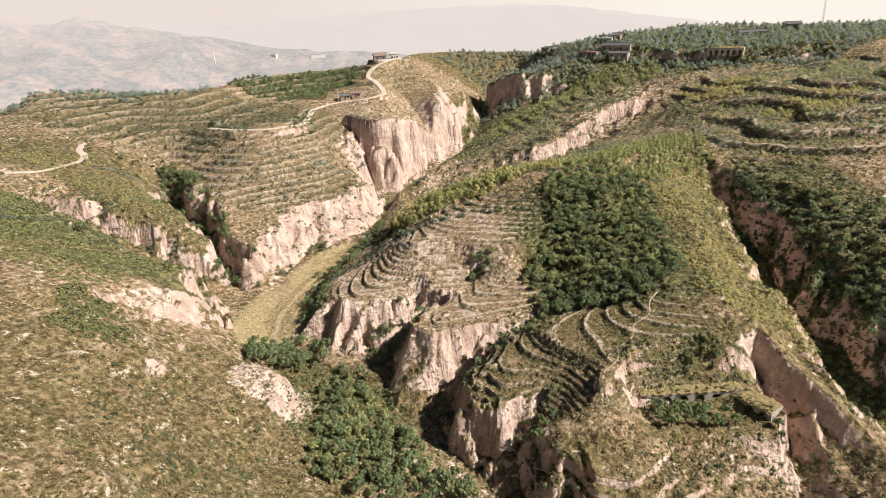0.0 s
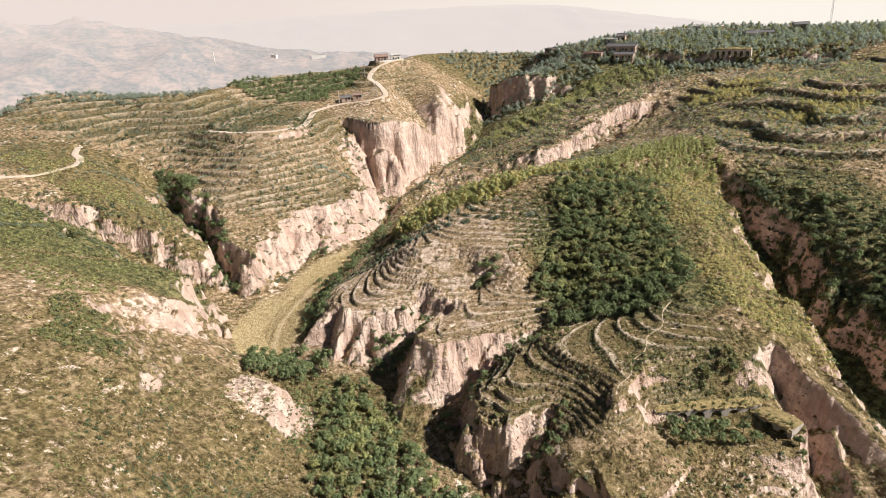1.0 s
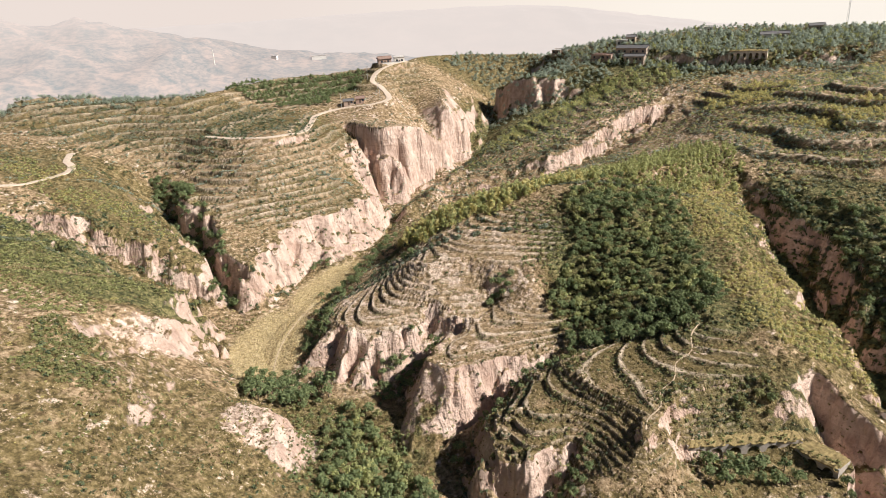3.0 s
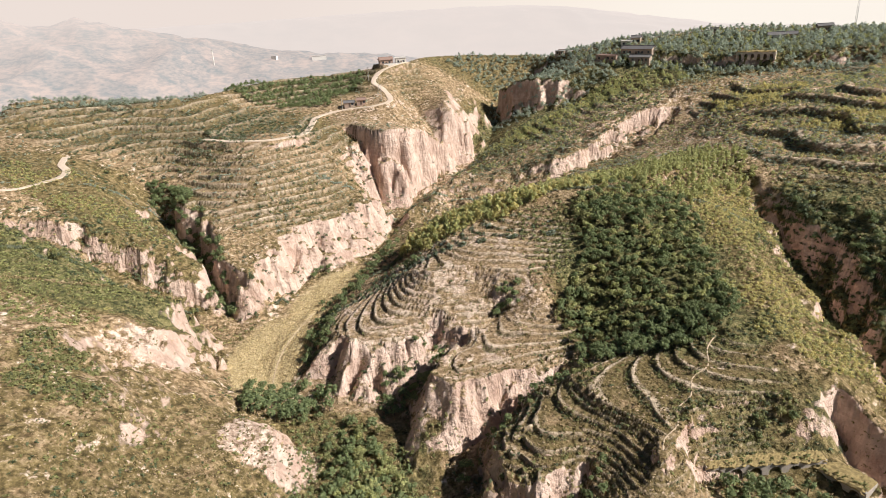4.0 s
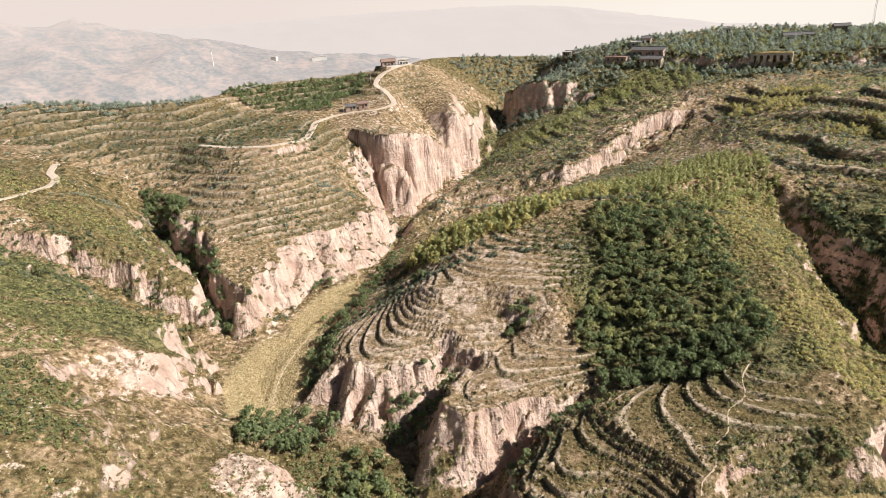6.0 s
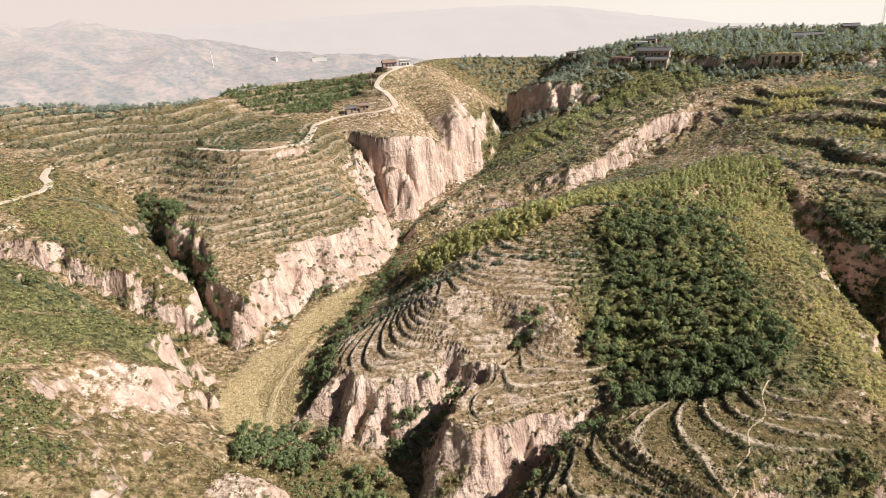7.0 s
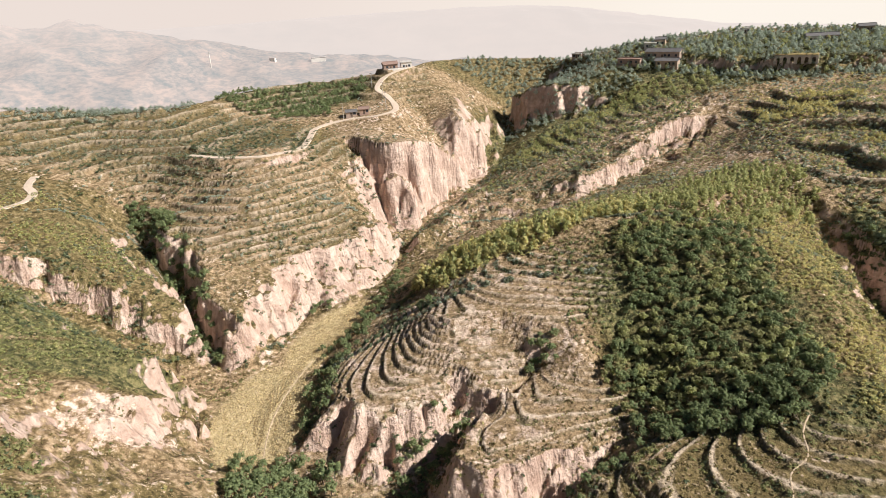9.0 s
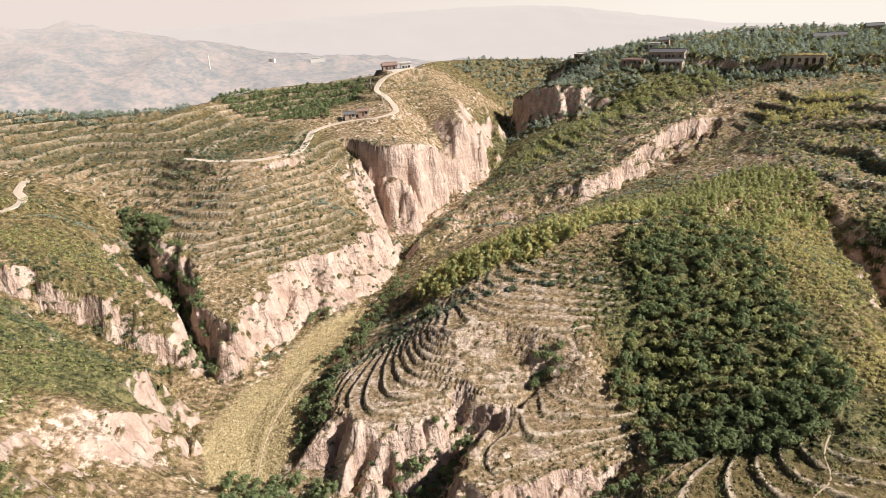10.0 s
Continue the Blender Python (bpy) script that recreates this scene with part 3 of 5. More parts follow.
def ease_tiers():
    """Evens out the sheet where it is terraced, so that the steps follow smooth contours."""
    gx, gy = np.meshgrid(GX[0] + CELL * np.arange(BASE.shape[0]), GY[0] + CELL * np.arange(BASE.shape[1]), indexing="ij")
    mask = tier_mask(gx, gy)[0] * (1 - sum_areas(gx, gy, CRISP))
    soft = BASE.copy()
    for _ in range(32):
        e = np.pad(soft, 1, mode="edge")
        soft = (e[:-2, 1:-1] + e[2:, 1:-1] + e[1:-1, :-2] + e[1:-1, 2:] + 2 * soft) / 6
    fx, fy = np.gradient(soft, CELL)
    mask = mask * (1 - sstep(np.hypot(fx, fy), 0.6, 1.0)) * (1 - sstep(np.abs(BASE - soft), 0.8, 1.6))
    BASE[:] = BASE * (1 - mask) + soft * mask


ease_tiers()

# Tracks on the plan, and half their width.
ROADS = {"terrace_path": (0.15, [(35, 136.5), (36.5, 140), (40.5, 143.5), (42, 148.5), (46.5, 152.5), (49, 158.5), (54, 162), (56, 168), (60, 173)]),
         "hill_road": (1.6, [(-34, 482), (-45, 468), (-52, 459), (-54, 447), (-48, 438), (-42, 422), (-43, 411), (-52, 406), (-62, 408), (-72, 407), (-79, 402), (-83, 392),
                             (-82, 372), (-82, 350), (-89, 338), (-97, 333), (-112, 334), (-130, 342)]),
         "spur_road": (1.5, [(-190, 262), (-181, 270), (-178, 280), (-174, 291), (-176, 299), (-182, 306), (-186, 318)]),
         "field_track": (0.14, [(-64, 184), (-66.5, 196), (-68, 208), (-67.5, 220), (-65, 232), (-62, 242)])}


def curve_through(points, gap=1.5):
    p = np.array(points, float)
    p = np.vstack([2 * p[0] - p[1], p, 2 * p[-1] - p[-2]])
    out = []
    for i in range(1, len(p) - 2):
        n = max(2, int(np.hypot(*(p[i + 1] - p[i])) / gap))
        t = np.linspace(0, 1, n, endpoint=False)[:, None]
        out.append(0.5 * (2 * p[i] + (p[i + 1] - p[i - 1]) * t + (2 * p[i - 1] - 5 * p[i] + 4 * p[i + 1] - p[i + 2]) * t ** 2
                          + (3 * p[i] - p[i - 1] - 3 * p[i + 1] + p[i + 2]) * t ** 3))
    return np.vstack(out + [p[-2:-1]])


ROUTES = {}
for road_name, (half, pts) in ROADS.items():
    c = curve_through(pts)
    zz = base_height(c[:, 0], c[:, 1])
    for _ in range(6):
        zz = np.convolve(np.pad(zz, 2, mode="edge"), np.ones(5) / 5, mode="valid")
    ROUTES[road_name] = (half, c, zz)


def level_roads(x, y, z):
    for half, c, zz in ROUTES.values():
        reach = half + 2.5
        near = np.where((x > c[:, 0].min() - reach) & (x < c[:, 0].max() + reach) & (y > c[:, 1].min() - reach) & (y < c[:, 1].max() + reach))[0]
        if len(near) == 0:
            continue
        best = np.full(len(near), 1e9)
        at = np.zeros(len(near))
        for (cx, cy), cz in zip(c, zz):
            d = (x[near] - cx) ** 2 + (y[near] - cy) ** 2
            m = d < best
            best[m], at[m] = d[m], cz
        k = 1 - sstep(np.sqrt(best), half + 0.8, reach)
        z[near] = z[near] * (1 - k) + at * k
    return z


def height(x, y, full=False):
    """The ground's height: the sheet, worn and stepped. With full: also the worn lips and the risers of the steps."""
    calm = 0.25 + 0.75 * sstep(np.hypot(x - 62, y - 136), 12, 26)
    gx, gy = (base_height(x + 7, y) - base_height(x - 7, y)) / 14, (base_height(x, y + 7) - base_height(x, y - 7)) / 14
    steep = np.hypot(gx, gy)
    amp = calm * (0.35 + 0.75 * sstep(steep, 0.35, 0.9))
    mask, h = tier_mask(x, y)
    amp = amp * (1 - 0.75 * mask * (1 - sstep(steep, 0.6, 1.0)))
    wx = x + amp * (2.6 * vnoise(x, y, 13, 1) + 1.7 * vnoise(x, y, 5.2, 2) + 0.35 * vnoise(x, y, 2.3, 3))
    wy = y + amp * (2.6 * vnoise(x, y, 13, 4) + 1.7 * vnoise(x, y, 5.2, 5) + 0.35 * vnoise(x, y, 2.3, 6))
    # ribs, clefts and rain flutes that run down the steep faces
    rib = 1.2 * vnoise(x, y, 15.0, 18) + 1.9 * (1 - 2.6 * np.abs(vnoise(x, y, 10.5, 19))) - 1.15 * (1 - 2.4 * np.abs(vnoise(x, y, 5.2, 20))) - 0.75 * sstep(1 - 3.2 * np.abs(vnoise(x, y, 3.4, 24)), 0, 1) - 0.45 * sstep(1 - 3.0 * np.abs(vnoise(x, y, 2.0, 23)), 0, 1)
    rib = rib + np.maximum(blob(x, y, 14, 336, 46, 12, 8), blob(x, y, 86, 364, 46, 16, 28)) * (4.5 * (1 - 2.6 * np.abs(vnoise(x, y, 14, 31))) - 2.0)
    rib = rib + np.maximum(blob(x, y, -62, 288, 36, 16, 42), blob(x, y, -38, 352, 30, 26, 15)) * (3.6 * (1 - 2.6 * np.abs(vnoise(x, y, 19, 33))) - 1.2)
    push = calm * sstep(steep, 0.65, 1.1) * rib / np.maximum(steep, 0.05)
    wx, wy = wx + gx * push, wy + gy * push
    wild = 1.6 * sstep(y, 315, 345) + 3.2 * np.maximum(blob(x, y, 14, 338, 40, 14, 8), blob(x, y, 86, 364, 44, 18, 28))
    wx, wy = wx + wild * vnoise(x, y, 23, 21), wy + wild * vnoise(x, y, 23, 22)
    z = base_height(wx, wy)
    slope = np.hypot(base_height(wx + 2, wy) - base_height(wx - 2, wy), base_height(wx, wy + 2) - base_height(wx, wy - 2)) / 4
    mask = mask * (1 - sstep(slope, 0.9, 1.3)) * sstep(slope, 0.02, 0.06)
    drift = 0.5 * h * vnoise(x, y, 31, 7) + 0.12 * h * vnoise(x, y, 9, 17)
    u = (z + drift) / h
    f = u - np.floor(u)
    stepped = (np.floor(u) + sstep(f, 0.76, 0.93) * 0.92 + f * 0.08) * h - drift
    # some steps have slumped away
    stay = 0.80 - 0.25 * sstep(y, 285, 320) * (1 - sstep(x, 100, 118))
    keep = mask * (stay + (1 - stay) * sstep(vnoise(x, y, 17, 12) + vnoise(x, y, 45, 13), -0.45, 0.15))
    z = z + (stepped - z) * keep
    z = z + 0.22 * keep * sstep(f, 0.86, 0.93) * (1 - sstep(f, 0.95, 1.0))
    # broken ledges and gashes
    rag = sum_areas(x, y, RUGGED) * (1 - keep)
    lh = 3.6
    u = (z + 3.0 * vnoise(x, y, 19, 27) + 1.3 * vnoise(x, y, 7, 28)) / lh
    f2 = u - np.floor(u)
    z = z + rag * ((np.floor(u) + sstep(f2, 0.55, 0.9)) - u + 0.5) * lh * 0.75
    z = z - rag * (1.7 * sstep(1 - 3.0 * np.abs(vnoise(x, y, 17, 29)), 0, 1) + 0.7 * sstep(1 - 3.0 * np.abs(vnoise(x, y, 6, 30)), 0, 1))
    rough = 0.30 + 1.0 * sstep(slope, 0.5, 1.3)
    field = sstep(slope, 0.03, 0.16) * calm * (1 - 0.7 * keep)
    z = z + field * (rough * (0.55 * vnoise(x, y, 6.0, 8) + 0.26 * vnoise(x, y, 2.6, 9)) + 0.15 * vnoise(x, y, 1.1, 10))
    z = level_roads(x, y, z)
    # the far country beyond the sheet
    far = sstep(np.hypot(x, y - 250), 430, 900)
    z = z * (1 - far) + (-420 + 25 * vnoise(x, y, 300, 11)) * far
    if not full:
        return z
    lip = keep * np.maximum(sstep(f, 0.88, 0.92), 1 - sstep(f, 0.04, 0.11)) * (0.65 + 0.35 * sstep(vnoise(x, y, 7, 15), -0.6, 0.3)) * (1 - 0.45 * sstep(y, 285, 320)) * (0.75 + 0.25 * sstep(y, 172, 190))
    riser = keep * sstep(f, 0.68, 0.75) * (1 - sstep(f, 0.86, 0.93))
    return z, lip, riser, keep


# areas of growth on the plan: centre, half sizes, turn, weight
# First area: ravine-wall growth, its dark green also standing in for shade.
LUSH = [(122, 205, 12, 58, 0, 1.5), (56, 122, 28, 12, 0, 0.10), (64, 148, 20, 10, 0, 0.26), (52, 215, 30, 40, 10, 0.4), (95, 205, 24, 70, 5, 0.12), (-140, 218, 52, 24, -12, 0.6), (62, 174, 20, 10, 0, 0.4), (-38, 160, 26, 26, 0, 0.25), (-80, 130, 62, 48, 0, 0.10), (28, 112, 30, 14, 0, 0.15), (-137, 262, 45, 15, -30, 0.25),
        (-165, 292, 56, 26, -10, 0.22), (150, 440, 140, 40, 0, 0.4), (30, 430, 30, 60, 0, 0.4), (-120, 455, 70, 30, 0, 0.35), (136, 205, 24, 60, 0, 0.45),
        (30, 525, 80, 36, 0, 0.25), (36, 154, 36, 26, 10, 0.10), (60, 135, 16, 6, 0, 0.2), (-170, 375, 110, 38, 0, 0.14)]
DRY = [(-18, 210, 42, 42, 0, 0.26), (-85, 130, 50, 55, 0, 0.04), (60, 119, 26, 8, 0, 0.12), (-56, 158, 12, 11, 0, 0.95), (-98, 188, 12, 7, 20, 0.4), (80, 390, 60, 45, 0, 0.14), (170, 330, 90, 60, 0, 0.10), (-30, 395, 50, 40, 0, 0.1)]


# bare loess faces on the plan
BARE = [(-66, 279, 40, 14, 38, 1.0), (-42, 310, 14, 24, 0, 0.9), (-36, 358, 30, 30, 20, 1.0), (-8, 424, 17, 40, 8, 0.9), (48, 454, 28, 12, -10, 0.8), (8, 336, 44, 8, 8, 0.12), (84, 362, 44, 10, 28, 0.12), (-8, 206, 9, 8, 0, 0.7),
        (-98, 191, 12, 9, 0, 0.55), (-54, 157, 12, 11, 0, 1.0), (-40, 192, 24, 14, 0, 0.7), (-6, 170, 22, 9, 15, 0.9), (-96, 246, 16, 8, -50, 0.9), (8, 140, 14, 16, 0, 0.4), (92, 130, 16, 24, -30, 0.6), (58, 124, 20, 6, 0, 0.5)]


def crop_mask(x, y):
    z = base_height(x, y)
    slope = np.hypot(base_height(x + 3, y) - base_height(x - 3, y), base_height(x, y + 3) - base_height(x, y - 3)) / 6
    m = np.maximum(blob(x, y, -72, 212, 15, 30, 0), blob(x, y, -58, 258, 12, 26, -22))
    return m * (1 - sstep(slope, 0.25, 0.5)) * (z < 13)


def make_ground():
    # rings round a point under the flight, fine where the camera looks, one closed sheet
    fine = np.linspace(-43, 43, 700)
    coarse = np.linspace(43, 317, 47)[1:-1]
    ang = np.radians(np.concatenate([fine, coarse]))
    rad = np.concatenate([[0.01], np.linspace(4, 84, 14)[:-1], np.geomspace(84, 640, 730), np.geomspace(660, 4600, 24)])
    A, R = np.meshgrid(ang, rad)
    X, Y = (R * np.sin(A) - 5).ravel(), (R * np.cos(A) + 5).ravel()
    Z, lip, riser, keep = height(X, Y, True)
    nr, na = len(rad), len(ang)
    idx = np.arange(nr * na, dtype=np.int32).reshape(nr, na)
    nxt = np.roll(idx, -1, axis=1)
    quads = np.stack([idx[:-1], idx[1:], nxt[1:], nxt[:-1]], -1).reshape(-1, 4)
    me = bpy.data.meshes.new("ground")
    me.vertices.add(len(X))
    me.vertices.foreach_set("co", np.stack([X, Y, Z], 1).astype(np.float32).ravel())
    me.loops.add(quads.size)
    me.loops.foreach_set("vertex_index", quads.ravel())
    me.polygons.add(len(quads))
    me.polygons.foreach_set("loop_start", np.arange(0, quads.size, 4, dtype=np.int32))
    me.update(calc_edges=True)
    for name, v in (("lush", sum_areas(X, Y, LUSH)), ("dry", sum_areas(X, Y, DRY)), ("crop", crop_mask(X, Y)), ("lip", lip), ("riser", riser), ("terrace", keep), ("barren", sum_areas(X, Y, BARE))):
        me.attributes.new(name, "FLOAT", "POINT").data.foreach_set("value", v.astype(np.float32))
    me.materials.append(GROUND)
    me.validate()
    return tagged(new("ground", me), "terraced loess hills with pale cliffs, dry grass and gullies", "ground", kind="structure")


make_ground()

# ---- distance ----
def mesh_object(name, verts, faces, mat, parent=None, smooth=False):
    me = bpy.data.meshes.new(name)
    me.from_pydata([tuple(v) for v in verts], [], [tuple(f) for f in faces])
    if mat:
        me.materials.append(mat)
    if smooth:
        me.polygons.foreach_set("use_smooth", [True] * len(me.polygons))
    ob = new(name, me)
    ob.parent = parent
    return ob


def range_of_hills(name, r0, r1, crest, mat, seed, rough):
    """A belt of distant hills; crest gives (bearing, height) along the belt."""
    deg = np.linspace(-80, 80, 420)
    t = np.linspace(0, 1, 46)
    D, U = np.meshgrid(deg, t)
    R = r0 + (r1 - r0) * U
    X, Y = R * np.sin(np.radians(D)), R * np.cos(np.radians(D))
    top = np.interp(D, [c[0] for c in crest], [c[1] for c in crest])
    Z = -320 + (top + 320) * np.sin(np.minimum(U / 0.8, 1) * math.pi / 2) ** 1.3
    ridge = 1 - np.abs(vnoise(X, Y, 190, seed)) * 1.0
    Z += rough * (ridge - 0.85) * np.sin(U * math.pi) * 60 + rough * 10 * vnoise(X, Y, 60, seed + 1) * U
    Z += rough * 4 * vnoise(X, Y, 22, seed + 2) * U
    na = len(deg)
    idx = np.arange(D.size).reshape(D.shape)
    q = np.stack([idx[:-1, :-1], idx[:-1, 1:], idx[1:, 1:], idx[1:, :-1]], -1).reshape(-1, 4)
    return mesh_object(name, np.stack([X.ravel(), Y.ravel(), Z.ravel()], 1).tolist(), q.tolist(), mat, smooth=True)


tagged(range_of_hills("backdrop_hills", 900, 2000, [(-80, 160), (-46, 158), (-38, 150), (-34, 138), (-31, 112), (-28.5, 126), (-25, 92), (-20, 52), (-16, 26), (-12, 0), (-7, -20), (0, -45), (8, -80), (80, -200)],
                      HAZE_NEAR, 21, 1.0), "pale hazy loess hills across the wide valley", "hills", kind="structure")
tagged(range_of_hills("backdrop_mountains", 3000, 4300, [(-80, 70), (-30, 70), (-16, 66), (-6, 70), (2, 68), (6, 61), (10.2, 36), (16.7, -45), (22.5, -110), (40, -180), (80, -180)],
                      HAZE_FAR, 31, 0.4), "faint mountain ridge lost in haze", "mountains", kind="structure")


def sky_ring():
    n, r = 96, 4750
    v = [(r * math.cos(2 * math.pi * i / n), r * math.sin(2 * math.pi * i / n), z) for z in (-400, 430) for i in range(n)]
    f = [(i, n + i, n + (i + 1) % n, (i + 1) % n) for i in range(n)]
    return tagged(mesh_object("backdrop_sky", v, f, SKY_GLOW), "bright cream haze at the horizon", "sky", kind="structure")


sky_ring()


# ---- growth ----
def leaf_cloud(rs, lobes, count, size, flat=1.0):
    """Leaf sprays as small bent triangles over a few lobes (x, y, z, radius)."""
    lob = np.array(lobes, float)
    w = lob[:, 3] ** 2
    pick = rs.choice(len(lob), count, p=w / w.sum())
    d = rs.normal(size=(count, 3))
    d /= np.linalg.norm(d, axis=1, keepdims=True)
    d[:, 2] = np.where(d[:, 2] < -0.35, -d[:, 2], d[:, 2])
    r = lob[pick, 3] * rs.uniform(0.55, 1.14, count)
    c = lob[pick, :3] + d * r[:, None] * np.array([1, 1, flat])
    up = d + rs.normal(scale=0.32, size=(count, 3)) + np.array([0, 0, 0.45])
    up /= np.linalg.norm(up, axis=1, keepdims=True)
    a = np.cross(up, rs.normal(size=(count, 3)))
    a /= np.linalg.norm(a, axis=1, keepdims=True)
    b = np.cross(up, a)
    s = size * rs.uniform(0.6, 1.35, count)[:, None]
    tri = np.stack([c + a * s, c - a * s * 0.55 + b * s * 0.85, c - a * s * 0.45 - b * s * 0.9], 1)
    return tri.reshape(-1, 3)


def tree_form(seed, h, r):
    rs = np.random.default_rng(seed)
    lobes = [(0, 0, h * 0.52, r * 0.62)]
    for k in range(9):
        a = k * 2.4 + rs.uniform(-0.4, 0.4)
        q = rs.uniform(0.35, 0.8)
        lobes.append((math.cos(a) * r * q, math.sin(a) * r * q, h * (rs.uniform(0.42, 0.62) + 0.26 * (1 - q)), r * rs.uniform(0.26, 0.44)))
    lobes.append((rs.uniform(-0.3, 0.3) * r, rs.uniform(-0.3, 0.3) * r, h * 0.82, r * 0.34))
    return leaf_cloud(rs, lobes, 200, 0.285 * r / 1.6)


def trunk_form(seed, h, r):
    """A tapered trunk with four limbs."""
    rs = np.random.default_rng(seed)
    verts, faces = [], []

    def limb(a, b, ra, rb):
        d = (Vector(b) - Vector(a)).normalized()
        u = d.orthogonal().normalized()
        w = d.cross(u)
        k = len(verts)
        for p, q in ((a, ra), (b, rb)):
            for i in range(6):
                c = Vector(p) + (u * math.cos(i * math.pi / 3) + w * math.sin(i * math.pi / 3)) * q
                verts.append(tuple(c))
        for i in range(6):
            faces.append((k + i, k + (i + 1) % 6, k + 6 + (i + 1) % 6, k + 6 + i))
    limb((0, 0, -0.4), (0.05, 0.02, h * 0.45), 0.13, 0.09)
    for k in range(4):
        a = k * 1.57 + rs.uniform(-0.5, 0.5)
        limb((0.05, 0.02, h * 0.42), (math.cos(a) * r * 0.5, math.sin(a) * r * 0.5, h * rs.uniform(0.6, 0.75)), 0.07, 0.03)
    return verts, faces


def tri_mesh(name, pts, mat):
    """A mesh of loose triangles."""
    n = len(pts)
    me = bpy.data.meshes.new(name)
    me.vertices.add(n)
    me.vertices.foreach_set("co", pts.astype(np.float32).ravel())
    me.loops.add(n)
    me.loops.foreach_set("vertex_index", np.arange(n, dtype=np.int32))
    me.polygons.add(n // 3)
    me.polygons.foreach_set("loop_start", np.arange(0, n, 3, dtype=np.int32))
    me.update(calc_edges=True)
    me.materials.append(mat)
    return me


def sown(forms, x, y, z, size, squash, seed):
    """Many copies of leaf forms set down on the land, joined."""
    rs = np.random.default_rng(seed)
    kind = rs.integers(0, len(forms), len(x))
    turn = rs.uniform(0, 2 * math.pi, len(x))
    out = []
    for k, form in enumerate(forms):
        m = kind == k
        if not m.any():
            continue
        c, s = np.cos(turn[m])[:, None], np.sin(turn[m])[:, None]
        fx, fy, fz = form[None, :, 0], form[None, :, 1], form[None, :, 2]
        sc = size[m][:, None]
        out.append(np.stack([x[m][:, None] + (fx * c - fy * s) * sc, y[m][:, None] + (fx * s + fy * c) * sc,
                             z[m][:, None] + fz * sc * squash[m][:, None]], -1).reshape(-1, 3))
    return np.concatenate(out) if out else np.zeros((0, 3))


def inside(x, y, poly):
    hit = np.zeros(len(x), bool)
    for (x0, y0), (x1, y1) in zip(poly, poly[1:] + poly[:1]):
        if y0 == y1:
            continue
        hit ^= ((y0 > y) != (y1 > y)) & (x < (x1 - x0) * (y - y0) / (y1 - y0) + x0)
    return hit


def spots(poly, gap, seed, jitter=0.45, grow=0.0):
    """Roughly even spots in a plan outline."""
    rs = np.random.default_rng(seed)
    p = np.array(poly, float)
    lo, hi = p.min(0) - grow, p.max(0) + grow
    gx, gy = np.meshgrid(np.arange(lo[0], hi[0], gap), np.arange(lo[1], hi[1], gap))
    x = gx.ravel() + rs.uniform(-jitter, jitter, gx.size) * gap
    y = gy.ravel() + rs.uniform(-jitter, jitter, gx.size) * gap
    k = inside(x + grow * vnoise(x, y, 9, 3), y + grow * vnoise(x, y, 9, 4), poly)
    return x[k], y[k]


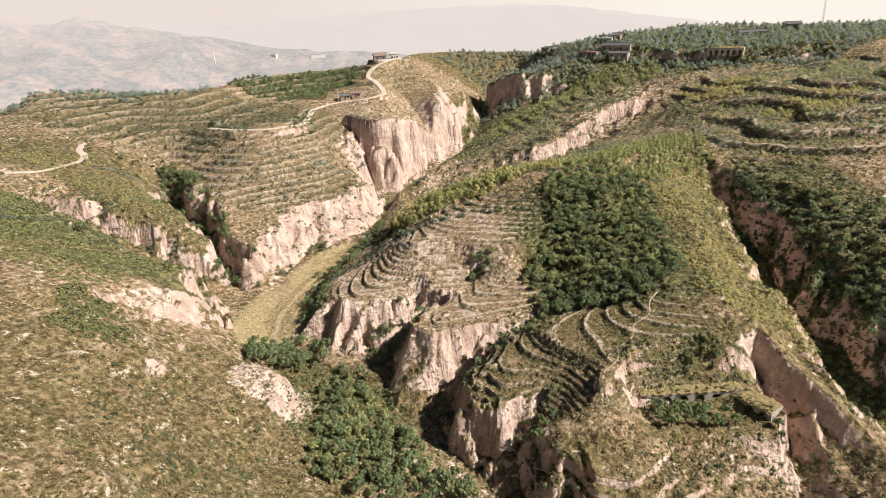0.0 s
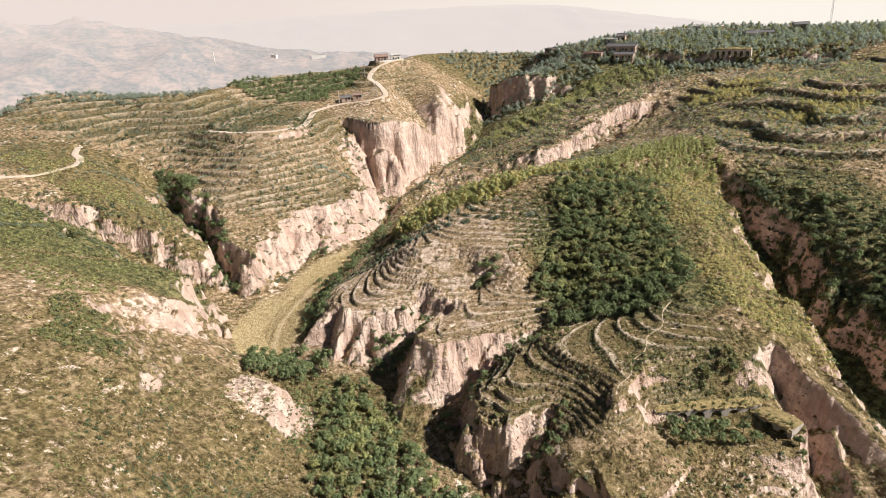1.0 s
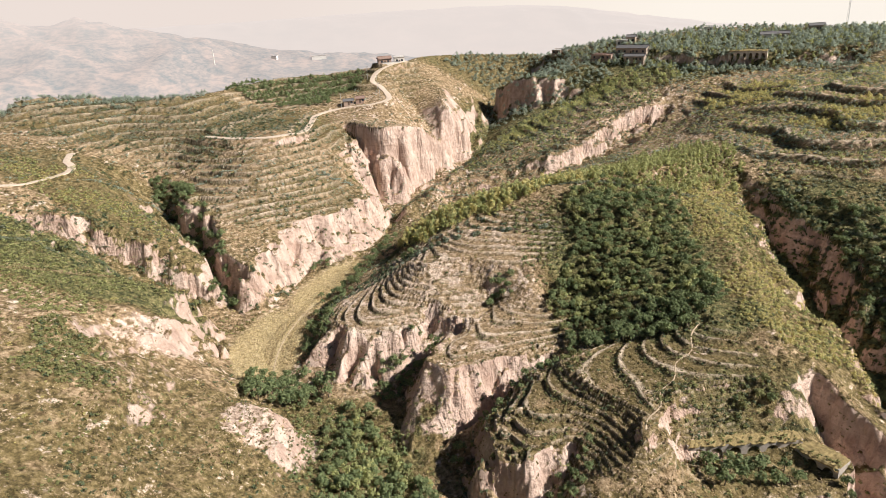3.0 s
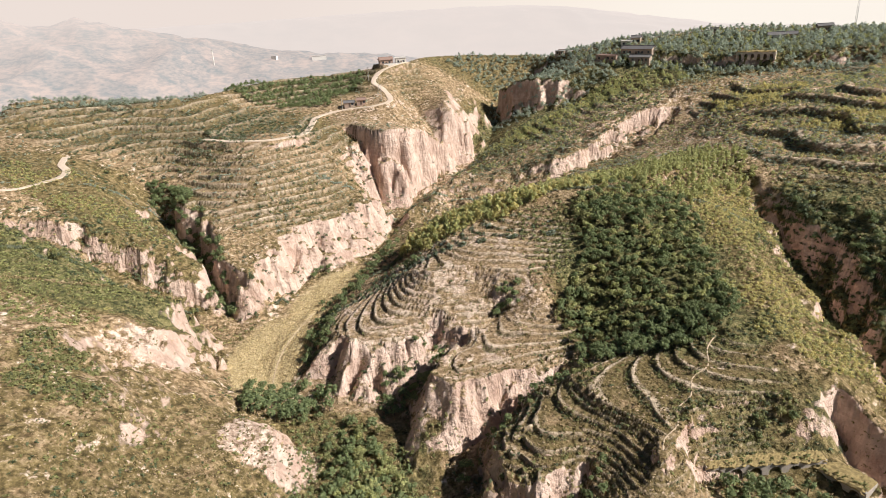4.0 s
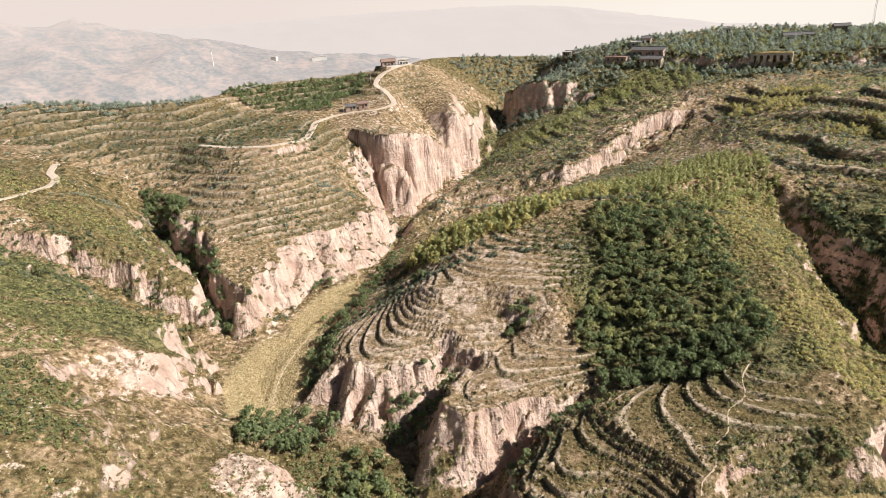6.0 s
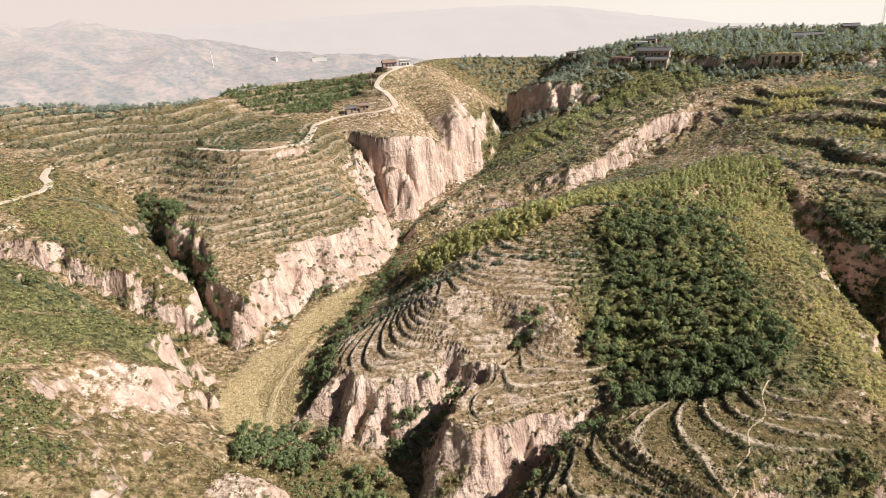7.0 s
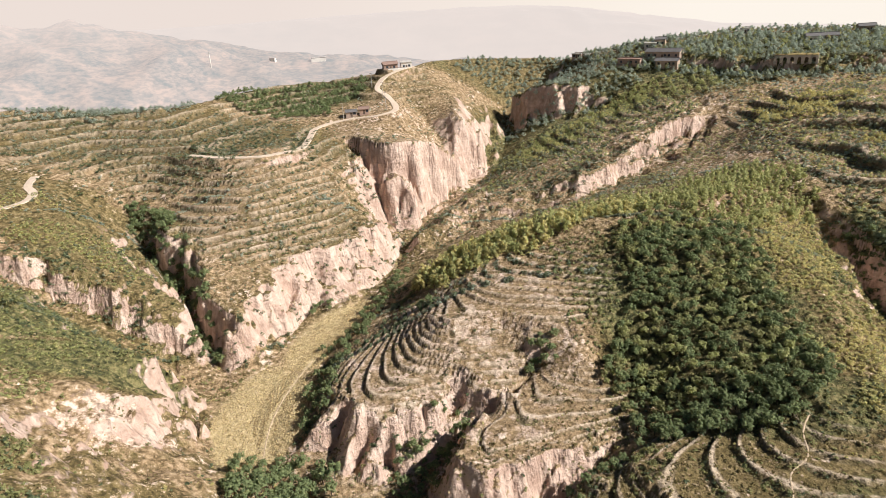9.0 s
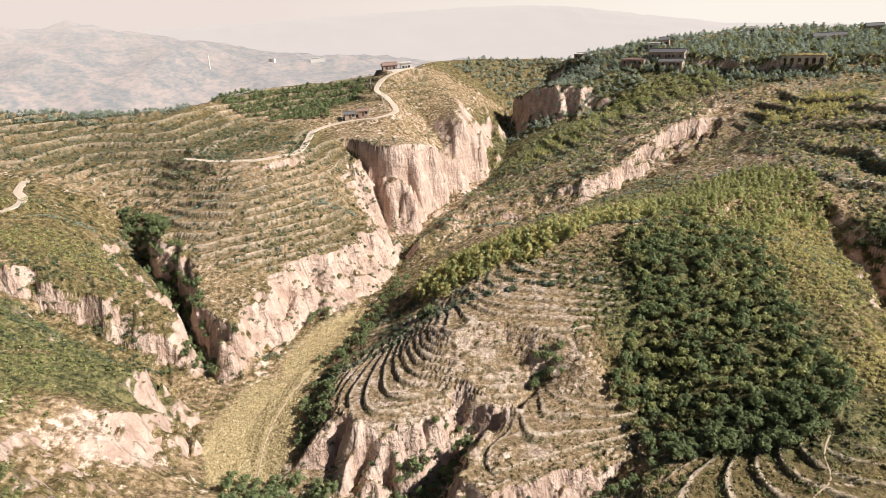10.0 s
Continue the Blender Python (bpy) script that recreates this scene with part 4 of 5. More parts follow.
STANDS = {
    "wood": [(39, 223), (24, 199), (23, 188), (28, 177), (36, 173), (44, 172), (52, 171), (63, 173), (70, 181), (72, 203), (73, 218), (77, 233), (74, 250), (64, 258), (50, 258), (36, 250), (33, 232)],
    "belt": [(-26, 278), (-10, 281), (12, 281), (40, 281), (54, 283), (50, 262), (34, 256), (19, 249), (6, 249), (-8, 246), (-20, 252), (-27, 264)],
    "belt_green": [(44, 280), (66, 290), (86, 304), (98, 309), (110, 309), (115, 291), (112, 268), (100, 262), (88, 256), (80, 240), (74, 246), (60, 258), (44, 262)],
    "cross": [(-10, 384), (17, 412), (40, 430), (80, 424), (110, 430), (118, 394), (104, 379), (66, 354), (36, 346), (0, 343)],
    "village_front": [(90, 464), (126, 446), (150, 429), (190, 403), (230, 388), (228, 376), (185, 388), (145, 413), (105, 443)],
    "wood_gully": [(31, 207), (38, 194), (29, 183), (13, 171), (-2, 164), (-14, 154), (-8, 151), (6, 161), (20, 170), (33, 180)],
    "under_village": [(117, 442), (150, 430), (128, 405), (100, 410), (81, 428), (100, 436)],
    "gully_floor": [(-60, 176), (-42, 180), (-22, 165), (-18, 150), (-30, 136), (-44, 130), (-47, 150)],
    "east": [(70, 181), (72, 203), (78, 231), (80, 258), (106, 270), (107, 238), (108, 211), (110, 190), (110, 165), (106, 150), (97, 150), (88, 156), (78, 160), (75, 166)],
    "ravine": [(122, 236), (130, 242), (152, 225), (154, 180), (140, 162), (122, 172), (124, 200)],
    "ravine_bed": [(108, 256), (114, 240), (117, 215), (117, 190), (118, 150), (108, 150), (108, 190), (108, 220)],
    "ravine_wall": [(111, 258), (120, 252), (124, 237), (127, 222), (131, 208), (136, 192), (136, 176), (140, 158), (114, 150), (113, 173), (113, 190), (112, 206), (112, 222), (110, 240)],
    "spur_far": [(-28, 282), (0, 284), (40, 284), (62, 292), (84, 308), (96, 322), (60, 316), (20, 308), (-20, 298)],
    "wood_side": [(20, 246), (34, 250), (36, 232), (36, 222), (26, 206), (18, 212), (16, 228)],
    "bench_top": [(116, 284), (122, 250), (150, 250), (215, 280), (230, 370), (180, 384), (130, 372), (112, 330)],
    "recess": [(-34, 189), (-14, 203), (-11, 192), (-20, 178), (-30, 179)],
    "nose_shade": [(-60, 232), (-50, 234), (-49, 207), (-56, 200), (-60, 208)],
    "scrub_high": [(-190, 236), (-150, 240), (-132, 232), (-114, 228), (-102, 221), (-98, 212), (-110, 206), (-114, 197), (-112, 185), (-121, 178), (-140, 180), (-180, 200)],
    "scrub_low": [(-113, 161), (-113, 170), (-104, 171), (-89, 150), (-90, 141), (-96, 138), (-105, 145)],
    "clump": [(-73, 182), (-72, 192), (-58, 194), (-49, 189), (-46, 182), (-52, 175), (-60, 174), (-68, 175)],
    "stream": [(-40, 141), (-42, 165), (-40, 179), (-30, 175), (-25, 158), (-18, 150), (-12, 140), (-4, 132), (4, 118), (-10, 108), (-28, 118), (-43, 129)],
    "bank": [(-59, 245), (-54, 253), (-44, 280), (-36, 300), (-31, 293), (-36, 268), (-50, 230)],
    "slot": [(-152, 322), (-133, 313), (-107, 276), (-96, 256), (-90, 238), (-98, 240), (-112, 262), (-128, 286), (-148, 310)],
    "yard": [(46, 135.5), (54, 137), (59, 137), (64, 135), (69, 131), (65, 128), (53, 127), (48, 129)],
    "bank_above": [(42, 142.5), (57, 143.5), (71, 143), (72, 146.5), (58, 148.5), (43, 146.5)],
    "slope_below": [(40, 128), (70, 127), (82, 122), (70, 108), (40, 106)],
    "village": [(79, 517), (120, 500), (182, 490), (252, 470), (330, 450), (300, 400), (223, 385), (157, 412), (117, 436), (88, 464)],
    "coppice": [(-72, 439), (-62, 452), (-66, 474), (-90, 470), (-128, 452), (-150, 440), (-130, 418), (-96, 410), (-80, 416)],
    "head": [(26, 500), (-12, 512), (8, 536), (40, 543), (70, 540), (96, 480), (100, 440), (88, 440), (70, 434), (40, 440), (28, 440), (20, 452), (21, 482)],
    "ridge_brush": [(-262, 362), (-225, 396), (-165, 400), (-150, 412), (-148, 396), (-190, 376), (-225, 372), (-245, 356)],
    "nose_clump": [(3, 213), (14, 213), (13, 206), (3, 206)],
    "nose_bush": [(-26, 243), (-20, 243), (-20, 238), (-26, 238)],
    "tier_mouth": [(12, 134), (18, 138), (25, 142), (22, 132), (16, 126)],
    "tier_head": [(22, 172), (30, 169), (28, 163), (21, 164)],
    "cave_bush": [(55, 146.5), (66, 148.5), (72, 146), (66, 142.5), (56, 143)],
    "field_end": [(-71, 277), (-62, 280), (-58, 274), (-68, 270)],
    "cross_face": [(-28, 322), (-6, 338), (30, 345), (64, 356), (100, 382), (118, 392), (116, 380), (96, 364), (66, 344), (40, 330), (6, 330), (-20, 316)],
    "spur_b": [(-232, 304), (-184, 306), (-150, 288), (-118, 266), (-118, 258), (-140, 262), (-172, 266), (-190, 280), (-230, 292)],
    "tier": [(4, 150), (22, 170), (60, 172), (70, 150), (40, 146), (20, 142)],
    "prom_rows": [(-230, 340), (-190, 330), (-150, 336), (-100, 318), (-74, 340), (-78, 400), (-150, 400), (-220, 385)],
    "wing_end": [(74.5, 129), (79, 130), (81, 126), (76, 124)],
    "bench_far": [(112, 330), (128, 372), (116, 408), (150, 420), (230, 385), (300, 330), (250, 270), (160, 262), (122, 280)],
    "under_cross": [(16, 328), (40, 326), (66, 338), (100, 362), (116, 372), (114, 340), (100, 326), (60, 318), (20, 314)],
    "wood_skirt": [(24, 178), (40, 176), (56, 174), (66, 178), (76, 184), (80, 170), (74, 164), (60, 170), (40, 172), (26, 172)],
    "spur_b_face": [(-174, 257), (-150, 259), (-126, 254), (-116, 251), (-115, 244), (-126, 243), (-150, 247), (-172, 246)],
    "gold_a": [(21, 395), (48, 417), (83, 438), (102, 436), (95, 415), (60, 395), (28, 380)],
    "gold_b": [(130, 362), (158, 374), (176, 365), (164, 334), (144, 331), (126, 345)],
    "gold_c": [(143, 304), (160, 306), (195, 304), (178, 286), (150, 289)],
}

FAR_SHAPES = [(leaf_cloud(np.random.default_rng(80 + s), [(0, 0, 1.9, 0.9), (1.1, 0.4, 1.4, 0.7), (-0.9, 0.8, 1.8, 0.7), (0.2, -1.1, 1.3, 0.8), (0.1, 0.1, 2.7, 0.6), (-1.0, -0.7, 1.0, 0.7)], 66, 0.44), None) for s in range(4)]
SAPLINGS = [(leaf_cloud(np.random.default_rng(90 + s), [(0, 0, 1.5, 0.8), (0.35, 0.2, 2.5, 0.7), (-0.3, -0.15, 3.2, 0.55), (0.15, -0.45, 1.0, 0.7), (-0.4, 0.4, 1.9, 0.6)], 84, 0.36), None) for s in range(4)]
TREE_SHAPES = [(tree_form(s, 4.0, 1.7), trunk_form(s, 4.0, 1.7)) for s in (11, 12, 13, 14)]
SHRUBS = []
for s in range(5):
    rs = np.random.default_rng(40 + s)
    lob = [(rs.uniform(-0.5, 0.5), rs.uniform(-0.5, 0.5), rs.uniform(0.25, 0.6), rs.uniform(0.35, 0.6)) for _ in range(4)]
    SHRUBS.append(leaf_cloud(rs, lob, 24, 0.28))
TUFTS = []
for s in range(4):
    rs = np.random.default_rng(60 + s)
    TUFTS.append(leaf_cloud(rs, [(0, 0, 0.15, 0.5), (0.4, 0.2, 0.1, 0.35)], 7, 0.30, 0.6))


def model_trees(mats):
    """Tree models for the copies, each with trunk and crown."""
    made = []
    for k, (crown, (tv, tf)) in enumerate(TREE_SHAPES):
        for mat in mats:
            root = new("tree")
            trunk = mesh_object("trunk", tv, tf, BARK, root)
            leaves = new("crown", tri_mesh("crown", crown, mat))
            leaves.parent = root
            made.append(root)
    return made


def plant(models, xs, ys, sizes, label, group, seed):
    rs = np.random.default_rng(seed)
    zs = height(xs, ys)
    for x, y, z, s in zip(xs, ys, zs, sizes):
        t = copy_thing(models[rs.integers(0, len(models))], pose(x, y, z, 0, 0, rs.uniform(0, 360)))
        t.scale = (s, s, s * rs.uniform(0.85, 1.2))
        tagged(t, label, "tree", group)


dark_models = model_trees([LEAF_DARK])
gold_models = model_trees([LEAF_YELLOW])
olive_models = model_trees([LEAF_OLIVE])

stuff_dark, stuff_olive, stuff_gold, stuff_grey, stuff_mid, stuff_bush, stuff_pale = [], [], [], [], [], [], []


def stand(name, gap, low, high, share, models, bag, label, group, seed, grow=3.0, mix=False, shapes=TREE_SHAPES):
    """A stand of trees: the first ones as single trees, the rest joined."""
    x, y = spots(STANDS[name], gap, seed, grow=grow)
    some = np.random.default_rng(seed + 7).random(len(x)) > 0.10
    x, y = x[some], y[some]
    order = np.argsort(y)
    x, y = x[order], y[order]
    size = np.random.default_rng(seed).uniform(low, high, len(x))
    k = min(share, len(x))
    plant(models, x[:k], y[:k], size[:k], label, group, seed)
    if len(x) > k and mix:
        rs = np.random.default_rng(seed + 2)
        kind = np.where(rs.random(len(x)) < 0.42, rs.integers(1, 3, len(x)) * (rs.random(len(x)) < 0.8), 0)
        sunny = (x > 22) & (x < 46) & (y < 212) & (vnoise(x, y, 8, 5) > -0.1)
        kind = np.where(sunny & (rs.random(len(x)) < 0.45), rs.integers(1, 3, len(x)), kind)
        kind = np.where((y > 245) & (rs.random(len(x)) < 0.5), 2, kind)
        kind = np.where((vnoise(x, y, 13, 6) > 0.15) & (rs.random(len(x)) < 0.5), rs.integers(1, 3, len(x)), kind)
        kind[:k] = 0
        for other, other_bag in ((1, stuff_olive), (2, stuff_mid)):
            m = kind == other
            other_bag.append(sown([f[0] for f in TREE_SHAPES], x[m], y[m], height(x[m], y[m]) - 0.3, size[m] * 0.9, rs.uniform(0.85, 1.2, m.sum()), seed))
        x, y, size = x[kind == 0], y[kind == 0], size[kind == 0]
    if len(x) > k:
        rs = np.random.default_rng(seed + 1)
        bag.append(sown([f[0] for f in shapes], x[k:], y[k:], height(x[k:], y[k:]) - 0.3, size[k:], rs.uniform(0.85, 1.2, len(x) - k), seed))


stand("wood", 1.75, 0.32, 1.0, 150, dark_models, stuff_dark, "small dark-green broadleaf tree in a hillside thicket", "hillside wood", 101, mix=True)
stand("clump", 2.7, 0.7, 1.35, 40, dark_models, stuff_dark, "dense green tree at the end of the crop field", "field-end trees", 102)
stand("stream", 2.8, 0.65, 1.3, 70, dark_models + olive_models, stuff_dark, "leafy green tree on the gully floor", "gully trees", 103, mix=True)
stand("yard", 3.0, 0.6, 1.25, 20, dark_models, stuff_dark, "overgrown green tree in an abandoned yard", "yard trees", 104, 0.5)
stand("bank", 3.2, 0.5, 0.95, 20, dark_models, stuff_dark, "green tree on the shaded gully bank", "bank trees", 105)
stand("slot", 2.6, 0.7, 1.2, 0, dark_models, stuff_dark, "", "", 106, 2.0)
stand("ravine_bed", 3.6, 0.4, 0.85, 0, dark_models, stuff_dark, "", "", 123, 2.0, shapes=FAR_SHAPES)
stand("ravine", 3.8, 0.5, 1.05, 0, dark_models, stuff_dark, "", "", 107)
stand("coppice", 3.0, 0.6, 1.25, 0, dark_models, stuff_dark, "", "", 108, shapes=FAR_SHAPES)
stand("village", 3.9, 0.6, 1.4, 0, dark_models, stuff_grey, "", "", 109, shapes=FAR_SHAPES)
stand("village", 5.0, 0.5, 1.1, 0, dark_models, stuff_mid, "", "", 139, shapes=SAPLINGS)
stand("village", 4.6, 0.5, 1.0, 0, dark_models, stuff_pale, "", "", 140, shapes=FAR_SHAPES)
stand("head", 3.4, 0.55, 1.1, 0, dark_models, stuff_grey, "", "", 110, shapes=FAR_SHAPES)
stand("belt", 3.2, 0.7, 1.35, 0, gold_models, stuff_gold, "", "", 111, 4.0, shapes=SAPLINGS)
stand("belt", 3.0, 0.7, 1.3, 0, gold_models, stuff_mid, "", "", 117, 4.0, shapes=SAPLINGS)
stand("belt_green", 2.4, 0.55, 1.1, 0, olive_models, stuff_mid, "", "", 116, 4.0, shapes=SAPLINGS)
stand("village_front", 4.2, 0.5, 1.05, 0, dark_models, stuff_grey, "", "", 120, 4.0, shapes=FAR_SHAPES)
stand("wood_gully", 3.6, 0.4, 0.9, 0, dark_models, stuff_dark, "", "", 121, 2.0)
stand("under_village", 3.4, 0.5, 0.95, 0, olive_models, stuff_mid, "", "", 119, 4.0, shapes=FAR_SHAPES)
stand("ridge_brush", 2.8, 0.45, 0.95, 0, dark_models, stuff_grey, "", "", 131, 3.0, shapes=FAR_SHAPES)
stand("nose_clump", 2.2, 0.5, 0.9, 8, dark_models, stuff_dark, "dark-green tree in the cleft of the terraced nose", "nose trees", 132, 1.5)
stand("nose_bush", 2.2, 0.5, 0.9, 6, dark_models, stuff_dark, "small green tree on the upper terraces", "nose trees", 133, 1.0)
stand("tier_mouth", 2.3, 0.4, 0.8, 12, dark_models, stuff_dark, "dark-green tree in the cleft below the terraces", "cleft trees", 134, 1.0)
stand("tier_head", 2.6, 0.35, 0.7, 8, olive_models, stuff_olive, "olive-green tree at the head of the terraces", "terrace trees", 135, 1.0)
stand("cave_bush", 2.4, 0.4, 0.85, 14, dark_models + olive_models, stuff_dark, "bushy green tree on the bank above the cave dwellings", "bank trees", 136, 1.0)
stand("wing_end", 1.9, 0.35, 0.7, 10, dark_models, stuff_dark, "dark-green bushy tree at the end of the ruined wing", "bank trees", 138, 0.5)
stand("recess", 2.5, 0.45, 0.9, 14, dark_models, stuff_dark, "dark-green tree in the shaded recess of the cliff", "recess trees", 141, 1.0)
stand("nose_shade", 2.6, 0.45, 0.85, 16, dark_models, stuff_dark, "dark-green tree at the shaded foot of the nose", "recess trees", 142, 1.0)
stand("ravine_wall", 3.0, 0.4, 0.85, 0, dark_models, stuff_dark, "", "", 143, 1.0)
stand("field_end", 2.4, 0.5, 0.9, 10, dark_models, stuff_dark, "green tree under the pale cliff at the field edge", "field trees", 137, 1.0)
stand("gold_a", 4.0, 0.5, 0.95, 0, gold_models, stuff_mid, "", "", 113, shapes=FAR_SHAPES)
stand("gold_b", 3.2, 0.5, 0.9, 0, gold_models, stuff_gold, "", "", 114, shapes=FAR_SHAPES)
stand("gold_c", 3.2, 0.5, 0.9, 0, gold_models, stuff_gold, "", "", 115, shapes=FAR_SHAPES)
for root in dark_models + gold_models + olive_models:
    for o in (*root.children_recursive, root):
        bpy.data.objects.remove(o)

# scrub and tufts all over the slopes
def loose(count, seed, r0=85, r1=560):
    rs = np.random.default_rng(seed)
    r = np.sqrt(rs.uniform(r0 ** 2, r1 ** 2, count * 3) * rs.uniform(0.15, 1, count * 3))
    r = np.maximum(r, r0)
    a = np.radians(rs.uniform(-43, 43, count * 3))
    x, y = r * np.sin(a) - 5, r * np.cos(a)
    return rs, x, y


def hollow(x, y):
    """How far the sheet lies below its surroundings."""
    around = sum(base_height(x + 9 * math.cos(k * 1.047), y + 9 * math.sin(k * 1.047)) for k in range(6)) / 6
    return around - base_height(x, y)


def clear_of_roads(x, y):
    ok = np.ones(len(x), bool)
    for half, c, zz in ROUTES.values():
        for cx, cy in c[::2]:
            ok &= (x - cx) ** 2 + (y - cy) ** 2 > (half + 0.9) ** 2
    return ok


def scrub(count, seed, low, high, bag, forms, need, r1=560, r0=85):
    rs, x, y = loose(count, seed, r0, r1)
    lush = sum_areas(x, y, LUSH)
    chance = 0.22 + 0.55 * vnoise(x, y, 22, seed) + 0.35 * vnoise(x, y, 7, seed + 1) + 1.0 * lush + 0.10 * np.clip(hollow(x, y), -1, 3) - need
    zz_, lip_, riser_, keep_ = height(x, y, True)
    chance = chance + 0.8 * riser_
    ok = (rs.random(len(x)) < chance) & (crop_mask(x, y) < 0.3)
    ok &= clear_of_roads(x, y)
    x, y = x[ok][:count], y[ok][:count]
    size = rs.uniform(low, high, len(x)) * (0.8 + 0.5 * rs.random(len(x)) ** 3) * np.where(sum_areas(x, y, [(-20, 205, 42, 40, 0, 1.0)]) > 0.3, 0.6, 1.0)
    bag.append(sown(forms, x, y, height(x, y) - 0.1, size, rs.uniform(0.45, 0.9, len(x)), seed))


scrub(5200, 201, 0.4, 0.95, stuff_olive, SHRUBS, 0.05)
scrub(5200, 202, 0.22, 0.62, stuff_bush, SHRUBS, 0.12)
scrub(2200, 203, 0.4, 0.9, stuff_gold, SHRUBS, 0.15)
scrub(2200, 205, 0.6, 1.3, stuff_bush, SHRUBS, 0.25, r0=260)
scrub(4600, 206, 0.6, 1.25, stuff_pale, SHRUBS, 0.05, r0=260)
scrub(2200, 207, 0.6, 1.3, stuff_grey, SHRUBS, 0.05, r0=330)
for name, gap, low, high, bag, seed in (("east", 1.35, 0.55, 1.05, stuff_gold, 223), ("east", 2.2, 0.45, 1.0, stuff_mid, 230), ("bench_top", 3.0, 0.7, 1.4, stuff_mid, 267), ("bench_top", 3.2, 0.7, 1.4, stuff_pale, 268), ("belt_green", 2.6, 0.5, 1.0, stuff_gold, 229), ("east", 3.0, 0.6, 1.1, stuff_olive, 224), ("belt", 1.9, 0.7, 1.3, stuff_gold, 225), ("cross", 2.5, 0.7, 1.4, stuff_mid, 244), ("cross", 3.0, 0.7, 1.4, stuff_pale, 245), ("cross", 4.4, 0.7, 1.5, stuff_bush, 250), ("scrub_low", 1.4, 0.6, 1.25, stuff_olive, 265), ("scrub_low", 2.4, 0.6, 1.1, stuff_bush, 266), ("recess", 1.8, 0.5, 1.0, stuff_bush, 254), ("nose_shade", 1.8, 0.6, 1.2, stuff_bush, 255), ("wood_gully", 2.6, 0.5, 1.0, stuff_bush, 248), ("wood_gully", 3.2, 0.5, 1.0, stuff_olive, 249), ("gully_floor", 2.0, 0.6, 1.2, stuff_olive, 246), ("gully_floor", 2.6, 0.7, 1.3, stuff_dark, 247), ("bank_above", 1.8, 0.5, 1.0, stuff_olive, 241), ("bank_above", 2.6, 0.5, 1.0, stuff_bush, 242), ("slope_below", 2.6, 0.5, 1.0, stuff_bush, 243), ("slope_below", 2.2, 0.4, 0.9, stuff_olive, 256), ("ravine_wall", 0.95, 0.6, 1.2, stuff_bush, 257), ("wood_side", 2.0, 0.5, 1.1, stuff_olive, 263), ("wood_side", 3.0, 0.5, 1.1, stuff_dark, 264), ("spur_far", 2.4, 0.6, 1.3, stuff_mid, 258), ("spur_far", 3.4, 0.6, 1.2, stuff_olive, 259), ("belt", 2.2, 0.7, 1.4, stuff_mid, 260),
                                        ("gold_a", 2.2, 0.7, 1.4, stuff_gold, 226), ("gold_b", 2.2, 0.7, 1.4, stuff_gold, 227), ("gold_c", 2.2, 0.7, 1.4, stuff_gold, 228)):
    x, y = spots(STANDS[name], gap, seed, grow=5.0)
    thick = vnoise(x, y, 11, seed) + 0.6 * vnoise(x, y, 4, seed) > (-0.35 if name in ("east", "cross", "gully_floor", "slope_below", "spur_far", "bench_top") else -0.9)
    x, y = x[thick], y[thick]
    rs = np.random.default_rng(seed)
    bag.append(sown(SHRUBS, x, y, height(x, y) - 0.1, rs.uniform(low, high, len(x)), rs.uniform(0.7, 1.3, len(x)), seed))
for name, gap, seed in (("scrub_high", 1.7, 221), ("scrub_high", 1.7, 223), ("scrub_low", 1.7, 222)):
    x, y = spots(STANDS[name], gap, seed, grow=5.0)
    rs = np.random.default_rng(seed)
    thick = vnoise(x, y, 14, seed) + 0.7 * vnoise(x, y, 4, seed) > -0.4
    x, y = x[thick], y[thick]
    (stuff_mid if seed == 221 else stuff_olive).append(sown(SHRUBS, x, y, height(x, y) - 0.1, rs.uniform(0.5, 1.05, len(x)), rs.uniform(0.6, 1.0, len(x)), seed))


def bank_bushes(count, seed, low, high, bag, r0, r1):
    """Bushes that hug the risers of the steps."""
    rs, x, y = loose(count * 8, seed, r0, r1)
    zz_, lip_, riser_, keep_ = height(x, y, True)
    ok = (riser_ > 0.35) & (vnoise(x, y, 12, seed) > -0.35) & clear_of_roads(x, y)
    x, y = x[ok][:count], y[ok][:count]
    bag.append(sown(SHRUBS, x, y, height(x, y) - 0.15, rs.uniform(low, high, len(x)), rs.uniform(0.7, 1.1, len(x)), seed))


bank_bushes(1100, 231, 0.3, 0.65, stuff_bush, 100, 185)
bank_bushes(1300, 232, 0.3, 0.6, stuff_olive, 100, 235)
bank_bushes(900, 233, 0.6, 1.2, stuff_bush, 235, 470)
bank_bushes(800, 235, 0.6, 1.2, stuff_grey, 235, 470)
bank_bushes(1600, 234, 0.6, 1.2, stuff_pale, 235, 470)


def cliff_bushes(count, seed, low, high, bag, r0, r1):
    """Bushes that cling to steep banks and scarps."""
    rs, x, y = loose(count * 5, seed, r0, r1)
    slope = np.hypot(height(x + 1.2, y) - height(x - 1.2, y), height(x, y + 1.2) - height(x, y - 1.2)) / 2.4
    ok = (slope > 0.55) & (slope < 2.6) & (vnoise(x, y, 16, seed) + 0.5 * vnoise(x, y, 5, seed) > 0.0) & clear_of_roads(x, y)
    x, y = x[ok][:count], y[ok][:count]
    bag.append(sown(SHRUBS, x, y, height(x, y) - 0.15, rs.uniform(low, high, len(x)), rs.uniform(0.7, 1.1, len(x)), seed))


